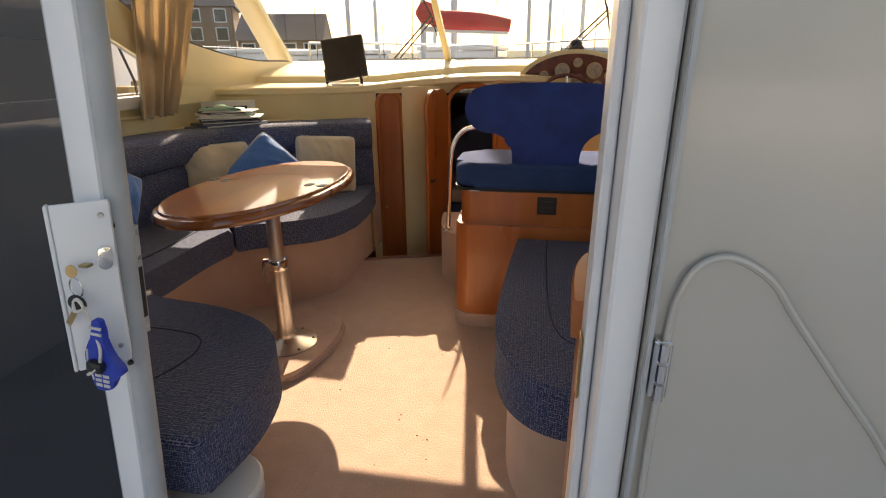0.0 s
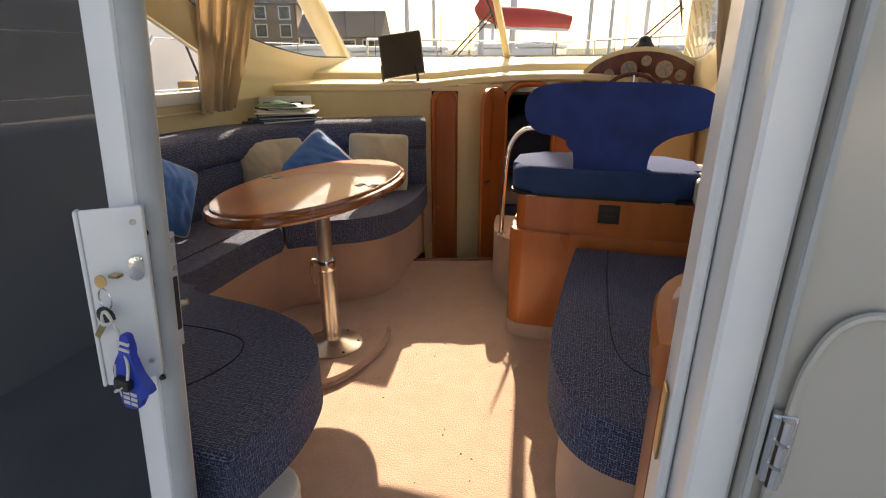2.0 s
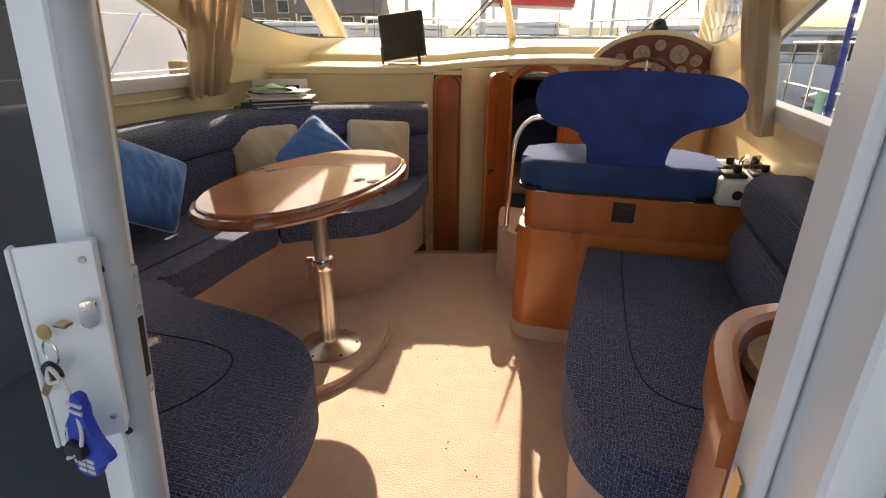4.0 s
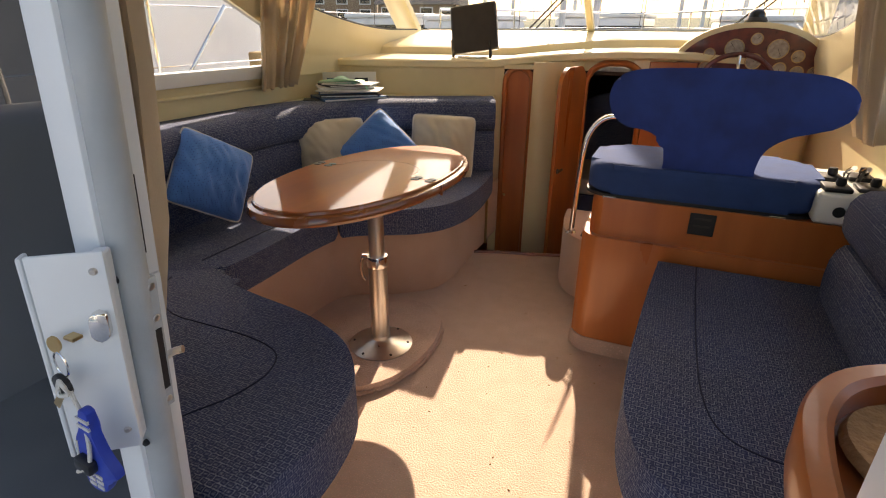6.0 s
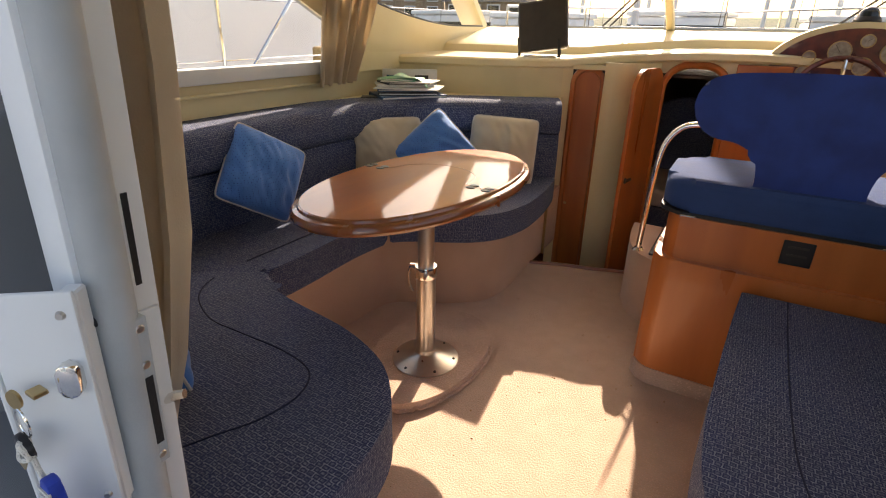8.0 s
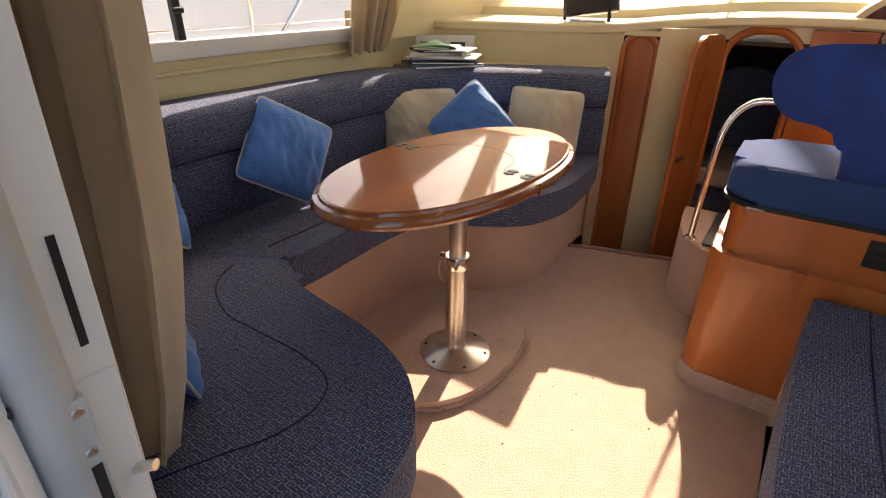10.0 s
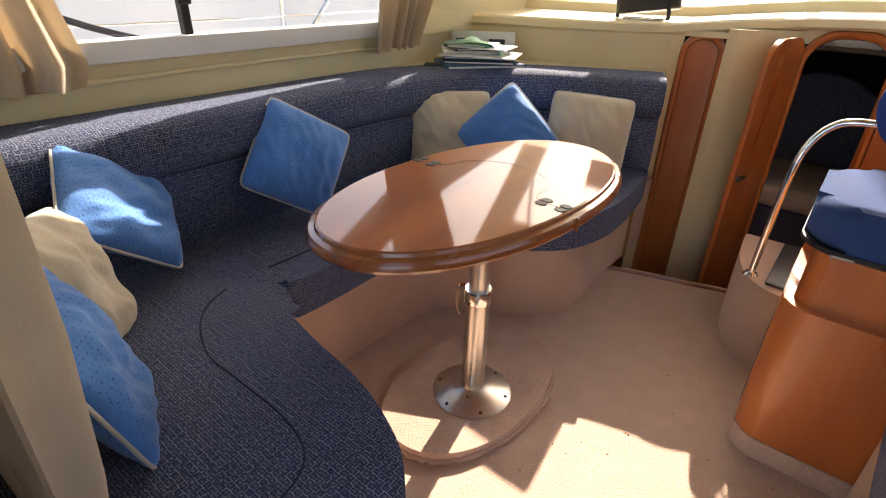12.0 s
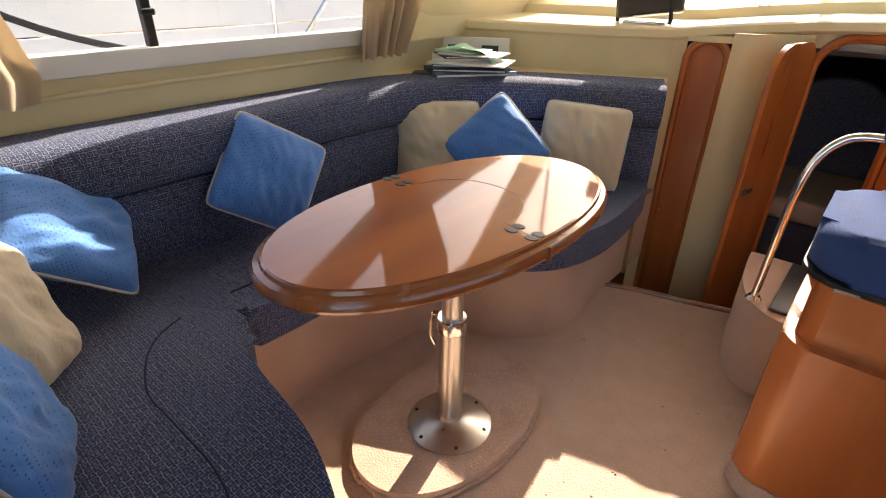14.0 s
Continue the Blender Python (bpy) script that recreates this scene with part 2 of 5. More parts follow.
tinted_glass = glass("tinted_glass", (0.055, 0.085, 0.095), 0.13)


# ---- mesh tools ----
def finish(name, bm, mat, parent=None, label="", smooth=35):
    me = bpy.data.meshes.new(name)
    bmesh.ops.recalc_face_normals(bm, faces=bm.faces)
    bm.to_mesh(me)
    bm.free()
    me.materials.append(mat)
    if smooth:
        me.polygons.foreach_set("use_smooth", [True] * len(me.polygons))
        me.set_sharp_from_angle(angle=radians(smooth))
    ob = new(name, me)
    if parent is not None:
        ob.parent = parent
    if label:
        ob["label"] = label
    return ob


def part(name, bm, mat, parent, label="", smooth=35):
    return finish(name, bm, mat, parent, label, smooth)


def thing(name, label, category, group="", kind=""):
    return tagged(new(name), label, category, group, kind)


def structure(name, bm, mat, label, category, smooth=35):
    return tagged(finish(name, bm, mat, None, "", smooth), label, category, kind="structure")


def box(x0, x1, y0, y1, z0, z1, bevel=0.0, seg=3, m=None, bm=None):
    b = bmesh.new()
    bmesh.ops.create_cube(b, size=1)
    for v in b.verts:
        v.co = Vector(((x0 + x1) / 2 + v.co.x * (x1 - x0), (y0 + y1) / 2 + v.co.y * (y1 - y0), (z0 + z1) / 2 + v.co.z * (z1 - z0)))
    if bevel:
        bmesh.ops.bevel(b, geom=b.edges[:], offset=bevel, segments=seg, profile=0.5, affect='EDGES')
    if m is not None:
        b.transform(m)
    return merge(bm, b)


def merge(bm, b):
    if bm is None:
        return b
    me = bpy.data.meshes.new("joined")
    b.to_mesh(me)
    b.free()
    bm.from_mesh(me)
    bpy.data.meshes.remove(me)
    return bm


def curve_through(pts, n=8, closed=False):
    """Catmull-Rom through points of any dimension."""
    p = [Vector(q) for q in pts]
    out = []
    k = len(p)
    for i in range(k if closed else k - 1):
        a, b, c, d = (p[(i - 1) % k], p[i], p[(i + 1) % k], p[(i + 2) % k]) if closed else (p[max(i - 1, 0)], p[i], p[i + 1], p[min(i + 2, k - 1)])
        for j in range(n):
            s = j / n
            out.append(0.5 * (2 * b + (c - a) * s + (2 * a - 5 * b + 4 * c - d) * s * s + (3 * b - a - 3 * c + d) * s ** 3))
    if not closed:
        out.append(p[-1])
    return out


def slab(outline, z0, z1, bevel=0.0, seg=4, both=True, m=None, bm=None):
    """A plate of the outline (x, y), from z0 to z1, with its rims rounded."""
    b = bmesh.new()
    low = [b.verts.new((p[0], p[1], z0)) for p in outline]
    high = [b.verts.new((p[0], p[1], z1)) for p in outline]
    b.faces.new(high)
    b.faces.new(low[::-1])
    k = len(outline)
    for i in range(k):
        b.faces.new((low[i], low[(i + 1) % k], high[(i + 1) % k], high[i]))
    if bevel:
        es = [e for e in b.edges if abs(e.verts[0].co.z - e.verts[1].co.z) < 1e-6 and (both or e.verts[0].co.z > (z0 + z1) / 2)]
        bmesh.ops.bevel(b, geom=es, offset=bevel, segments=seg, profile=0.5, affect='EDGES', clamp_overlap=True)
    if m is not None:
        b.transform(m)
    return merge(bm, b)


def tube(pts, r, sides=10, bm=None, closed=False, radii=None):
    b = bmesh.new()
    p = [Vector(q) for q in pts]
    k = len(p)
    rings = []
    side = None
    for i, q in enumerate(p):
        if closed:
            d = p[(i + 1) % k] - p[i - 1]
        else:
            d = p[min(i + 1, k - 1)] - p[max(i - 1, 0)]
        d.normalize()
        if side is None:
            side = d.orthogonal().normalized()
        side = (side - d * side.dot(d)).normalized()
        up = d.cross(side)
        rr = radii[i] if radii else r
        rings.append([b.verts.new(q + rr * (math.cos(a) * side + math.sin(a) * up)) for a in (2 * math.pi * s / sides for s in range(sides))])
    for i in range(k if closed else k - 1):
        a, c = rings[i], rings[(i + 1) % k]
        for s in range(sides):
            b.faces.new((a[s], a[(s + 1) % sides], c[(s + 1) % sides], c[s]))
    if not closed:
        b.faces.new(rings[0][::-1])
        b.faces.new(rings[-1])
    return merge(bm, b)


def lathe(profile, sides=32, m=None, bm=None, sx=1.0, sy=1.0):
    """Profile of (radius, z) turned round the z axis."""
    b = bmesh.new()
    rings = []
    for r, z in profile:
        if r < 1e-5:
            rings.append([b.verts.new((0, 0, z))])
        else:
            rings.append([b.verts.new((sx * r * math.cos(a), sy * r * math.sin(a), z)) for a in (2 * math.pi * s / sides for s in range(sides))])
    for a, c in zip(rings, rings[1:]):
        for s in range(sides):
            t = (s + 1) % sides
            if len(a) == 1 and len(c) > 1:
                b.faces.new((a[0], c[t], c[s]))
            elif len(c) == 1 and len(a) > 1:
                b.faces.new((a[s], a[t], c[0]))
            elif len(a) > 1:
                b.faces.new((a[s], a[t], c[t], c[s]))
    if m is not None:
        b.transform(m)
    return merge(bm, b)


def loft(rows, thick=0.0, bm=None):
    """A sheet through rows of points; thick: its depth along the normal."""
    b = bmesh.new()
    vs = [[b.verts.new(p) for p in row] for row in rows]
    for a, c in zip(vs, vs[1:]):
        for i in range(len(a) - 1):
            b.faces.new((a[i], a[i + 1], c[i + 1], c[i]))
    if thick:
        bmesh.ops.recalc_face_normals(b, faces=b.faces)
        bmesh.ops.solidify(b, geom=b.faces[:], thickness=thick)
    return merge(bm, b)


def sweep(path, profile, bm=None, cap=True):
    """Profile of (outward, up) carried along a flat path (x, y, z), outward to the right of the way; ends closed."""
    b = bmesh.new()
    p = [Vector(q) for q in path]
    rings = []
    for i, q in enumerate(p):
        d = (p[min(i + 1, len(p) - 1)] - p[max(i - 1, 0)])
        d.z = 0
        d.normalize()
        side = Vector((d.y, -d.x, 0))
        rings.append([b.verts.new(q + side * o + Vector((0, 0, u))) for o, u in profile])
    k = len(profile)
    for a, c in zip(rings, rings[1:]):
        for s in range(k):
            b.faces.new((a[s], a[(s + 1) % k], c[(s + 1) % k], c[s]))
    if cap:
        b.faces.new(rings[0][::-1])
        b.faces.new(rings[-1])
    return merge(bm, b)


def rounded(w, h, r, n=6, x=0.0, y=0.0):
    out = []
    for cx, cy, a0 in ((w / 2 - r, h / 2 - r, 0), (-w / 2 + r, h / 2 - r, 90), (-w / 2 + r, -h / 2 + r, 180), (w / 2 - r, -h / 2 + r, 270)):
        for i in range(n + 1):
            a = radians(a0 + 90 * i / n)
            out.append((x + cx + r * math.cos(a), y + cy + r * math.sin(a)))
    return out


def grow(pts, d):
    """An outline pushed outwards by d (inwards if negative); counter-clockwise."""
    out = []
    k = len(pts)
    area = sum(pts[i][0] * pts[(i + 1) % k][1] - pts[(i + 1) % k][0] * pts[i][1] for i in range(k))
    sign = 1 if area > 0 else -1
    for i in range(k):
        a, c = Vector(pts[i - 1][:2]), Vector(pts[(i + 1) % k][:2])
        t = (c - a).normalized()
        out.append((pts[i][0] + sign * t.y * d, pts[i][1] - sign * t.x * d))
    return out


# ---- setting: floor ----
rim_line = curve_through([(-0.36, 3.27), (-0.20, 3.33), (-0.02, 3.375), (0.16, 3.43), (0.40, 3.46)], 6)
floor_outline = [(-1.46, 0.80), (1.40, 0.80), (1.40, 3.60), (0.44, 3.60)] + [(p.x, p.y) for p in rim_line[::-1]] + [(-0.40, 3.40), (-1.46, 3.40)]
structure("floor", slab(floor_outline, -0.06, 0.0), carpet, "pink-beige looped carpet in the boat saloon", "floor")
structure("floor_companionway", box(-0.5, 1.4, 3.3, 4.1, -0.50, -0.45), cherry_dark, "dark lower floor of the companionway", "floor")
structure("floor_cockpit", box(-1.6, 1.6, -2.2, 0.80, -0.10, -0.02), boat_grey, "grey non-slip cockpit floor outside the door", "floor")
rim = thing("trim_step", "wooden nosing strip with cream edge along the carpet", "trim", kind="structure")
part("wood_strip", tube([(p.x, p.y + 0.006, 0.004) for p in rim_line], 0.011, 8), cherry_dark, rim)
part("cream_strip", sweep([(p.x, p.y + 0.02, -0.07) for p in rim_line], [(-0.012, 0), (0.012, 0), (0.012, 0.075), (-0.012, 0.075)]), cream, rim)
structure("step_riser", sweep([(p.x, p.y + 0.035, -0.46) for p in rim_line], [(-0.005, 0), (0.005, 0), (0.005, 0.39), (-0.005, 0.39)]), base_carpet, "carpeted riser below the floor edge", "step")


# ---- setting: side walls with their windows ----
def side_wall(name, s, x, sill, lo, hi, front, end):
    """s: side (-1 port, 1 starboard); lo, hi: the lower and upper rim of the slanting beam, as functions of y."""
    xo = x + s * 0.05
    lean = 0.10

    def at(z, out=0.0):
        return x + s * out - s * lean * max(0, z - sill)
    b = box(min(x, xo), max(x, xo), 0.92, 4.6, -0.06, sill - 0.045)
    ys = [0.92 + (front - 0.92) * i / 40 for i in range(41)]
    for out in (0.0,):
        loft([[(at(lo(y)), y, lo(y)) for y in ys], [(at((lo(y) + hi(y)) / 2) - s * 0.012, y, (lo(y) + hi(y)) / 2) for y in ys], [(at(hi(y)), y, hi(y)) for y in ys]], 0.05, bm=b)
    # pillar behind the aft end of the window
    loft([[(at(z), y, z) for y in (0.92, 1.20)] for z in (sill - 0.045, 1.4, 2.0)], 0.05, bm=b)
    # panel from the window's forward end to the windscreen foot
    loft([[(at(z), y, z) for y in (end, end + 0.3, front)] for z in (sill - 0.045, lo(end + 0.35) + 0.03)], 0.05, bm=b)
    w = structure(name, b, cream, "cream moulded side wall of the saloon", "wall")
    return w


def port_lo(y):
    return min(1.98, max(1.10, 1.365 - 0.46 * (y - 2.58)))


def port_hi(y):
    if y < 2.87:
        return min(2.0, 1.42 - 0.50 * (y - 2.87))
    return 1.24 + 0.18 * max(0.0, (4.1 - y) / 1.23) ** 1.7


def star_lo(y):
    return min(1.98, max(1.04, 1.17 - 0.30 * (y - 3.16)))


def star_hi(y):
    if y < 2.87:
        return min(2.0, 1.40 - 0.45 * (y - 2.87))
    return 1.22 + 0.18 * max(0.0, (4.1 - y) / 1.23) ** 1.7


side_wall("wall_port", -1, -1.40, 1.055, port_lo, port_hi, 4.62, 2.80)
side_wall("wall_starboard", 1, 1.33, 1.00, star_lo, star_hi, 4.62, 2.98)


def side_window(name, s, x, sill, lo, y0, y1, label, bar=None):
    w = thing(name, label, "window", kind="structure")
    b = box(x - 0.035, x + 0.035, y0, y1, sill - 0.05, sill + 0.012, 0.006, 2)
    part("window_sill", b, white_paint, w, "white aluminium sill")
    top = [(x - s * 0.10 * (lo(y) - sill) - s * 0.01, y, lo(y) + 0.004) for y in (y0, (y0 + y1) / 2, y1)]
    part("window_frame", tube(top, 0.014, 8), grey_seal, w)
    ys = [y0 + (y1 - y0) * i / 10 for i in range(11)]
    g = part("pane", loft([[(x + s * 0.012, y, sill) for y in ys], [(x + s * 0.012 - s * 0.1 * (lo(y) - sill), y, lo(y) + 0.02) for y in ys]]), clear_glass, w, smooth=0)
    g.visible_shadow = False
    if bar:
        part("divider", box(x - 0.012, x + 0.022, bar - 0.014, bar + 0.014, sill + 0.01, lo(bar), 0.003, 1), rubber, w, "black sliding-window divider")
        part("latch", box(x + 0.012, x + 0.03, bar - 0.022, bar + 0.022, sill + 0.10, sill + 0.12, 0.004, 1), rubber, w)
    return w


side_window("window_1", -1, -1.40, 1.06, port_lo, 1.20, 2.86, "side window with white sill over the settee", bar=1.92)
side_window("window_2", 1, 1.33, 1.005, star_lo, 1.20, 3.05, "side window with slanting top beside the helm")
for s, nm, hi in ((-1, "window_3", port_hi), (1, "window_4", star_hi)):
    w = thing(nm, "long curved upper side window near the windscreen", "window", kind="structure")
    xw = 1.37 if s < 0 else 1.30
    ys = [1.6 + (4.5 - 1.6) * i / 24 for i in range(25)]
    g = part("pane", loft([[(s * (xw - 0.08 * max(0, hi(y) - 1.05)), y, hi(y) - 0.01) for y in ys],
                           [(s * (xw - 0.14), y, max(hi(y), min(1.95, 1.27 + (4.62 - y) * 0.66))) for y in ys]]), clear_glass, w, smooth=0)
    g.visible_shadow = False
    part("gasket", tube([(s * (xw - 0.012 - 0.1 * max(0, hi(y) - 1.05)), y, hi(y) + 0.006) for y in ys], 0.008, 6), rubber, w, "thin black window gasket")

tagged(finish("conduit_rail", tube([(-1.385, 1.2, 0.955), (-1.385, 2.0, 0.965), (-1.385, 2.86, 0.965)], 0.008, 8), cream), "thin cream conduit along the wall under the window", "conduit", kind="structure")

# ---- setting: roof, windscreen and its posts ----
roof = [[(x, y, 1.98 + 0.06 * (1 - (x / 1.35) ** 2)) for x in (-1.34, -0.9, -0.45, 0, 0.45, 0.9, 1.28)] for y in (0.82, 1.8, 2.6, 3.15)]
roof.append([(p[0] * 0.97, 3.87, 1.83 + 0.03 * (1 - (p[0] / 1.35) ** 2)) for p in roof[0]])
structure("ceiling", loft(roof, 0.06), cream_vinyl, "cream headlining over the saloon", "ceiling")
# unseen strip, added to hold sky light off the aft bulkhead
structure("cockpit_shade_strip", box(-1.5, 1.5, 0.72, 0.92, 1.98, 2.06), white_gel, "unseen white overhang added to shade the cockpit side of the door", "ceiling")


def screen_point(x, k):
    """k: 0 at the foot, 1 at the head of the windscreen."""
    bow = 0.10 * (x / 1.3) ** 2
    return (x * (1 - 0.10 * k), 4.72 - bow - k * 1.22, 1.245 + k * 0.80)


ws = thing("windscreen", "raked two-pane windscreen with cream posts", "windscreen", kind="structure")
for name, xs in (("pane", (-1.36, -0.9, -0.45, -0.04)), ("pane", (-0.02, 0.4, 0.8, 1.24))):
    g = part(name, loft([[screen_point(x, k) for x in xs] for k in (0, 0.5, 1)]), clear_glass, ws, smooth=0)
    g.visible_shadow = False


def post(pts, w, d):
    """A flat post of width w and depth d through points, widened along x."""
    rows = []
    for p, ww in zip(pts, w):
        p = Vector(p)
        n = Vector((0, 0.55, 0.83)) * d / 2
        rows.append([p + Vector((-ww / 2, 0, 0)) - n, p + Vector((-ww / 2 * 0.7, 0, 0)) - n * 1.5, p + Vector((ww / 2 * 0.7, 0, 0)) - n * 1.5, p + Vector((ww / 2, 0, 0)) - n,
                     p + Vector((ww / 2, 0, 0)) + n, p + Vector((-ww / 2, 0, 0)) + n, p + Vector((-ww / 2, 0, 0)) - n])
    return loft(rows)


part("post", post([screen_point(-0.03, k) for k in (0, 0.5, 1)], (0.05, 0.042, 0.045), 0.03), cream, ws)
part("post", post([(-1.46, 4.62, 1.24), (-1.39, 4.10, 1.60), (-1.30, 3.50, 2.0)], (0.19, 0.17, 0.17), 0.05), cream, ws)
part("post", post([(1.33, 4.64, 1.22), (1.26, 4.10, 1.58), (1.17, 3.50, 2.0)], (0.13, 0.13, 0.15), 0.05), cream, ws)
part("header", box(-1.3, 1.25, 3.85, 3.95, 1.79, 1.88, 0.02, 2), cream, ws)
part("gasket", tube([Vector(screen_point(x / 10, 0.012)) for x in range(-13, 13)], 0.007, 6), grey_seal, ws)

# ---- setting: dashboard ----
lip = curve_through([(-1.42, 3.40, 1.03), (-1.05, 3.50, 1.03), (-0.70, 3.63, 1.028), (-0.46, 3.745, 1.03), (-0.36, 3.80, 1.04), (-0.22, 3.86, 1.055), (-0.05, 3.92, 1.07), (0.12, 3.965, 1.083), (0.36, 3.985, 1.09), (0.62, 4.0, 1.09), (1.0, 4.02, 1.07), (1.36, 4.02, 1.05)], 6)
rows = [[], [], [], [], [], [], [], [], []]
for p in lip:
    foot = Vector(screen_point(max(-1.40, min(1.30, p.x)), 0))
    q = Vector((p.x, p.y, p.z))
    back = (foot - q)
    back.z = 0
    L = back.length
    d = back.normalized()
    up = Vector((0, 0, 1))
    h = 0.052
    ridge = min(0.55, max(0.12, L * 0.42))
    for r, v in zip(rows, (q + d * 0.03, q + d * 0.004, q - d * 0.012 + up * 0.012, q - d * 0.010 + up * (h - 0.010), q + d * 0.004 + up * h,
                           q + d * ridge + up * (h + 0.012), q + d * (ridge + 0.02) + up * (h + 0.055), q + d * (ridge + 0.05) + up * (h + 0.072), foot + up * 0.0)):
        r.append(v)
structure("dashboard", loft(rows, 0.0), cream, "cream moulded dashboard with a rounded front lip", "dashboard")

# ---- setting: forward bulkhead with doors ----
bulk = curve_through([(-1.42, 3.425), (-1.05, 3.525), (-0.70, 3.655), (-0.44, 3.775)], 6)
b = loft([[(p.x, p.y, z) for p in bulk] for z in (-0.06, 0.9, 1.05)], 0.02)
structure("wall_forward_port", b, cream_vinyl, "cream padded bulkhead behind the settee", "wall")
# jamb beside the settee end and column between the two doors
b = loft([[(p[0], p[1], z) for p in ((-0.44, 3.775), (-0.385, 3.80))] for z in (-0.46, 1.05)], 0.02)
loft([[(p.x, p.y, z) for p in curve_through([(-0.205, 3.83), (-0.15, 3.835), (-0.09, 3.865), (-0.03, 3.93), (0.05, 4.01)], 5)] for z in (-0.46, 1.072)], 0.02, bm=b)
loft([[(-0.385, 3.80, 1.03), (-0.205, 3.83, 1.03)], [(-0.385, 3.80, 1.055), (-0.205, 3.83, 1.055)]], 0.02, bm=b)
structure("wall_column", b, cream, "curved cream column between the wooden doors", "wall")


def arch(w, z0, z1, r, n=10):
    """Outline (x, z) of a door with a rounded head, from its foot round to its foot."""
    out = [(-w / 2, z0)]
    for i in range(n + 1):
        a = math.pi - math.pi / 2 * i / n
        out.append((-w / 2 + r + r * math.cos(a), z1 - r + r * math.sin(a)))
    for i in range(n + 1):
        a = math.pi / 2 - math.pi / 2 * i / n
        out.append((w / 2 - r + r * math.cos(a), z1 - r + r * math.sin(a)))
    out.append((w / 2, z0))
    return out


UP = Matrix(((1, 0, 0, 0), (0, 0, -1, 0), (0, 1, 0, 0), (0, 0, 0, 1)))
d1 = thing("door_1", "closed narrow arched wooden door with moulded frame", "door", kind="structure")
m1 = Matrix.Translation((-0.295, 3.822, 0)) @ Matrix.Rotation(radians(9), 4, 'Z')
ol = arch(0.17, -0.46, 1.035, 0.083)
part("frame", tube([m1 @ Vector((x, -0.008, z)) for x, z in ol], 0.017, 8), cherry, d1)
part("leaf", slab(ol, 0, 0.015, m=m1 @ UP @ Matrix.Translation((0, 0, -0.02))), cherry, d1, "orange-brown veneer")
part("keyhole", lathe([(0, 0.004), (0.008, 0.004), (0.010, 0)], 12, m=m1 @ pose(-0.055, -0.005, 0.22, 90)), brass, d1)

b = bmesh.new()
ol = arch(0.345, -0.46, 1.07, 0.14)
OX, OY = 0.255, 4.02
for (x0, z0), (x1, z1) in zip(ol, ol[1:]):
    loft([[(OX + x0, OY, z0), (OX + x1, OY, z1)], [(OX + x0 * 1.45, OY, 1.115 if z0 > 0.9 else z0), (OX + x1 * 1.45, OY, 1.115 if z1 > 0.9 else z1)]], bm=b)
loft([[(OX + 0.25, OY, z), (1.42, OY, z)] for z in (-0.46, 1.10)], bm=b)
bmesh.ops.solidify(b, geom=b.faces[:], thickness=0.02)
structure("wall_forward", b, cream, "cream bulkhead round the forward cabin opening", "wall")
d2 = thing("door_2", "open arched wooden door to the forward cabin", "door", kind="structure")
part("frame", tube([(OX + x, OY - 0.012, z) for x, z in ol], 0.020, 8), cherry, d2, "rounded wooden door surround")
m2 = Matrix.Translation((0.07, 3.985, 0)) @ Matrix.Rotation(radians(-101), 4, 'Z')
ol2 = [(x + 0.195, z) for x, z in arch(0.39, -0.45, 1.055, 0.12)]
leaf = part("leaf", slab(ol2, 0, 0.022, 0.006, 2, m=m2 @ UP @ Matrix.Translation((0, 0, -0.022))), cherry, d2, "orange-brown veneered leaf standing open")
hd = part("handle", lathe([(0, 0.03), (0.014, 0.03), (0.017, 0.02), (0.008, 0.012), (0.008, 0.0), (0.018, 0.0)], 14, m=m2 @ pose(0.34, 0.0, 0.46, -90)), dark_metal, leaf)
part("lever", box(0.28, 0.345, 0.024, 0.036, 0.452, 0.468, 0.004, 2, m=m2), dark_metal, leaf)
structure("wood_panel", box(0.445, 0.70, 3.985, 4.012, 0.30, 1.085, 0.004, 1), cherry, "honey wood panel beside the helm", "panel")

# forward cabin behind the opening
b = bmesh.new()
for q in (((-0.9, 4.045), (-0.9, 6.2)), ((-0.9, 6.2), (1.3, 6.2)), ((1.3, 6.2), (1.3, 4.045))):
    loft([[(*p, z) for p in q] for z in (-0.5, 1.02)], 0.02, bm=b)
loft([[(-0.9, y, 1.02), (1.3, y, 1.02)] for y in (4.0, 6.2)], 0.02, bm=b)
structure("wall_forward_cabin", b, cabin_lining_shaded, "brown forward cabin lining with the cabin's shade in its colour", "wall")
structure("floor_forward_cabin", box(-0.9, 1.3, 4.05, 6.2, -0.52, -0.46), cherry_dark, "dark floor of the forward cabin", "floor")
bed = thing("berth", "berth with pale quilted mattress and navy headboard", "bed")
part("base", box(-0.4, 1.25, 4.33, 5.9, -0.46, 0.13, 0.02, 2), navy, bed)
part("mattress", box(-0.42, 1.25, 4.30, 5.9, 0.135, 0.26, 0.04, 4), linen, bed, "pale quilted mattress")
part("headboard", slab([(0.16 + 0.42 * math.cos(math.pi * i / 20), 0.26 + 0.54 * math.sin(math.pi * i / 20)) for i in range(21)], 0, 0.07, 0.02, 3, m=Matrix.Translation((0, 4.98, 0)) @ UP), navy, bed)

# ---- setting: aft bulkhead and sliding door ----
DOOR_Y = 0.88


def lean_x(z, s):
    return s * (z - 1.0)


def leaned(b, s):
    for v in b.verts:
        v.co.x += lean_x(v.co.z, s)
    return b


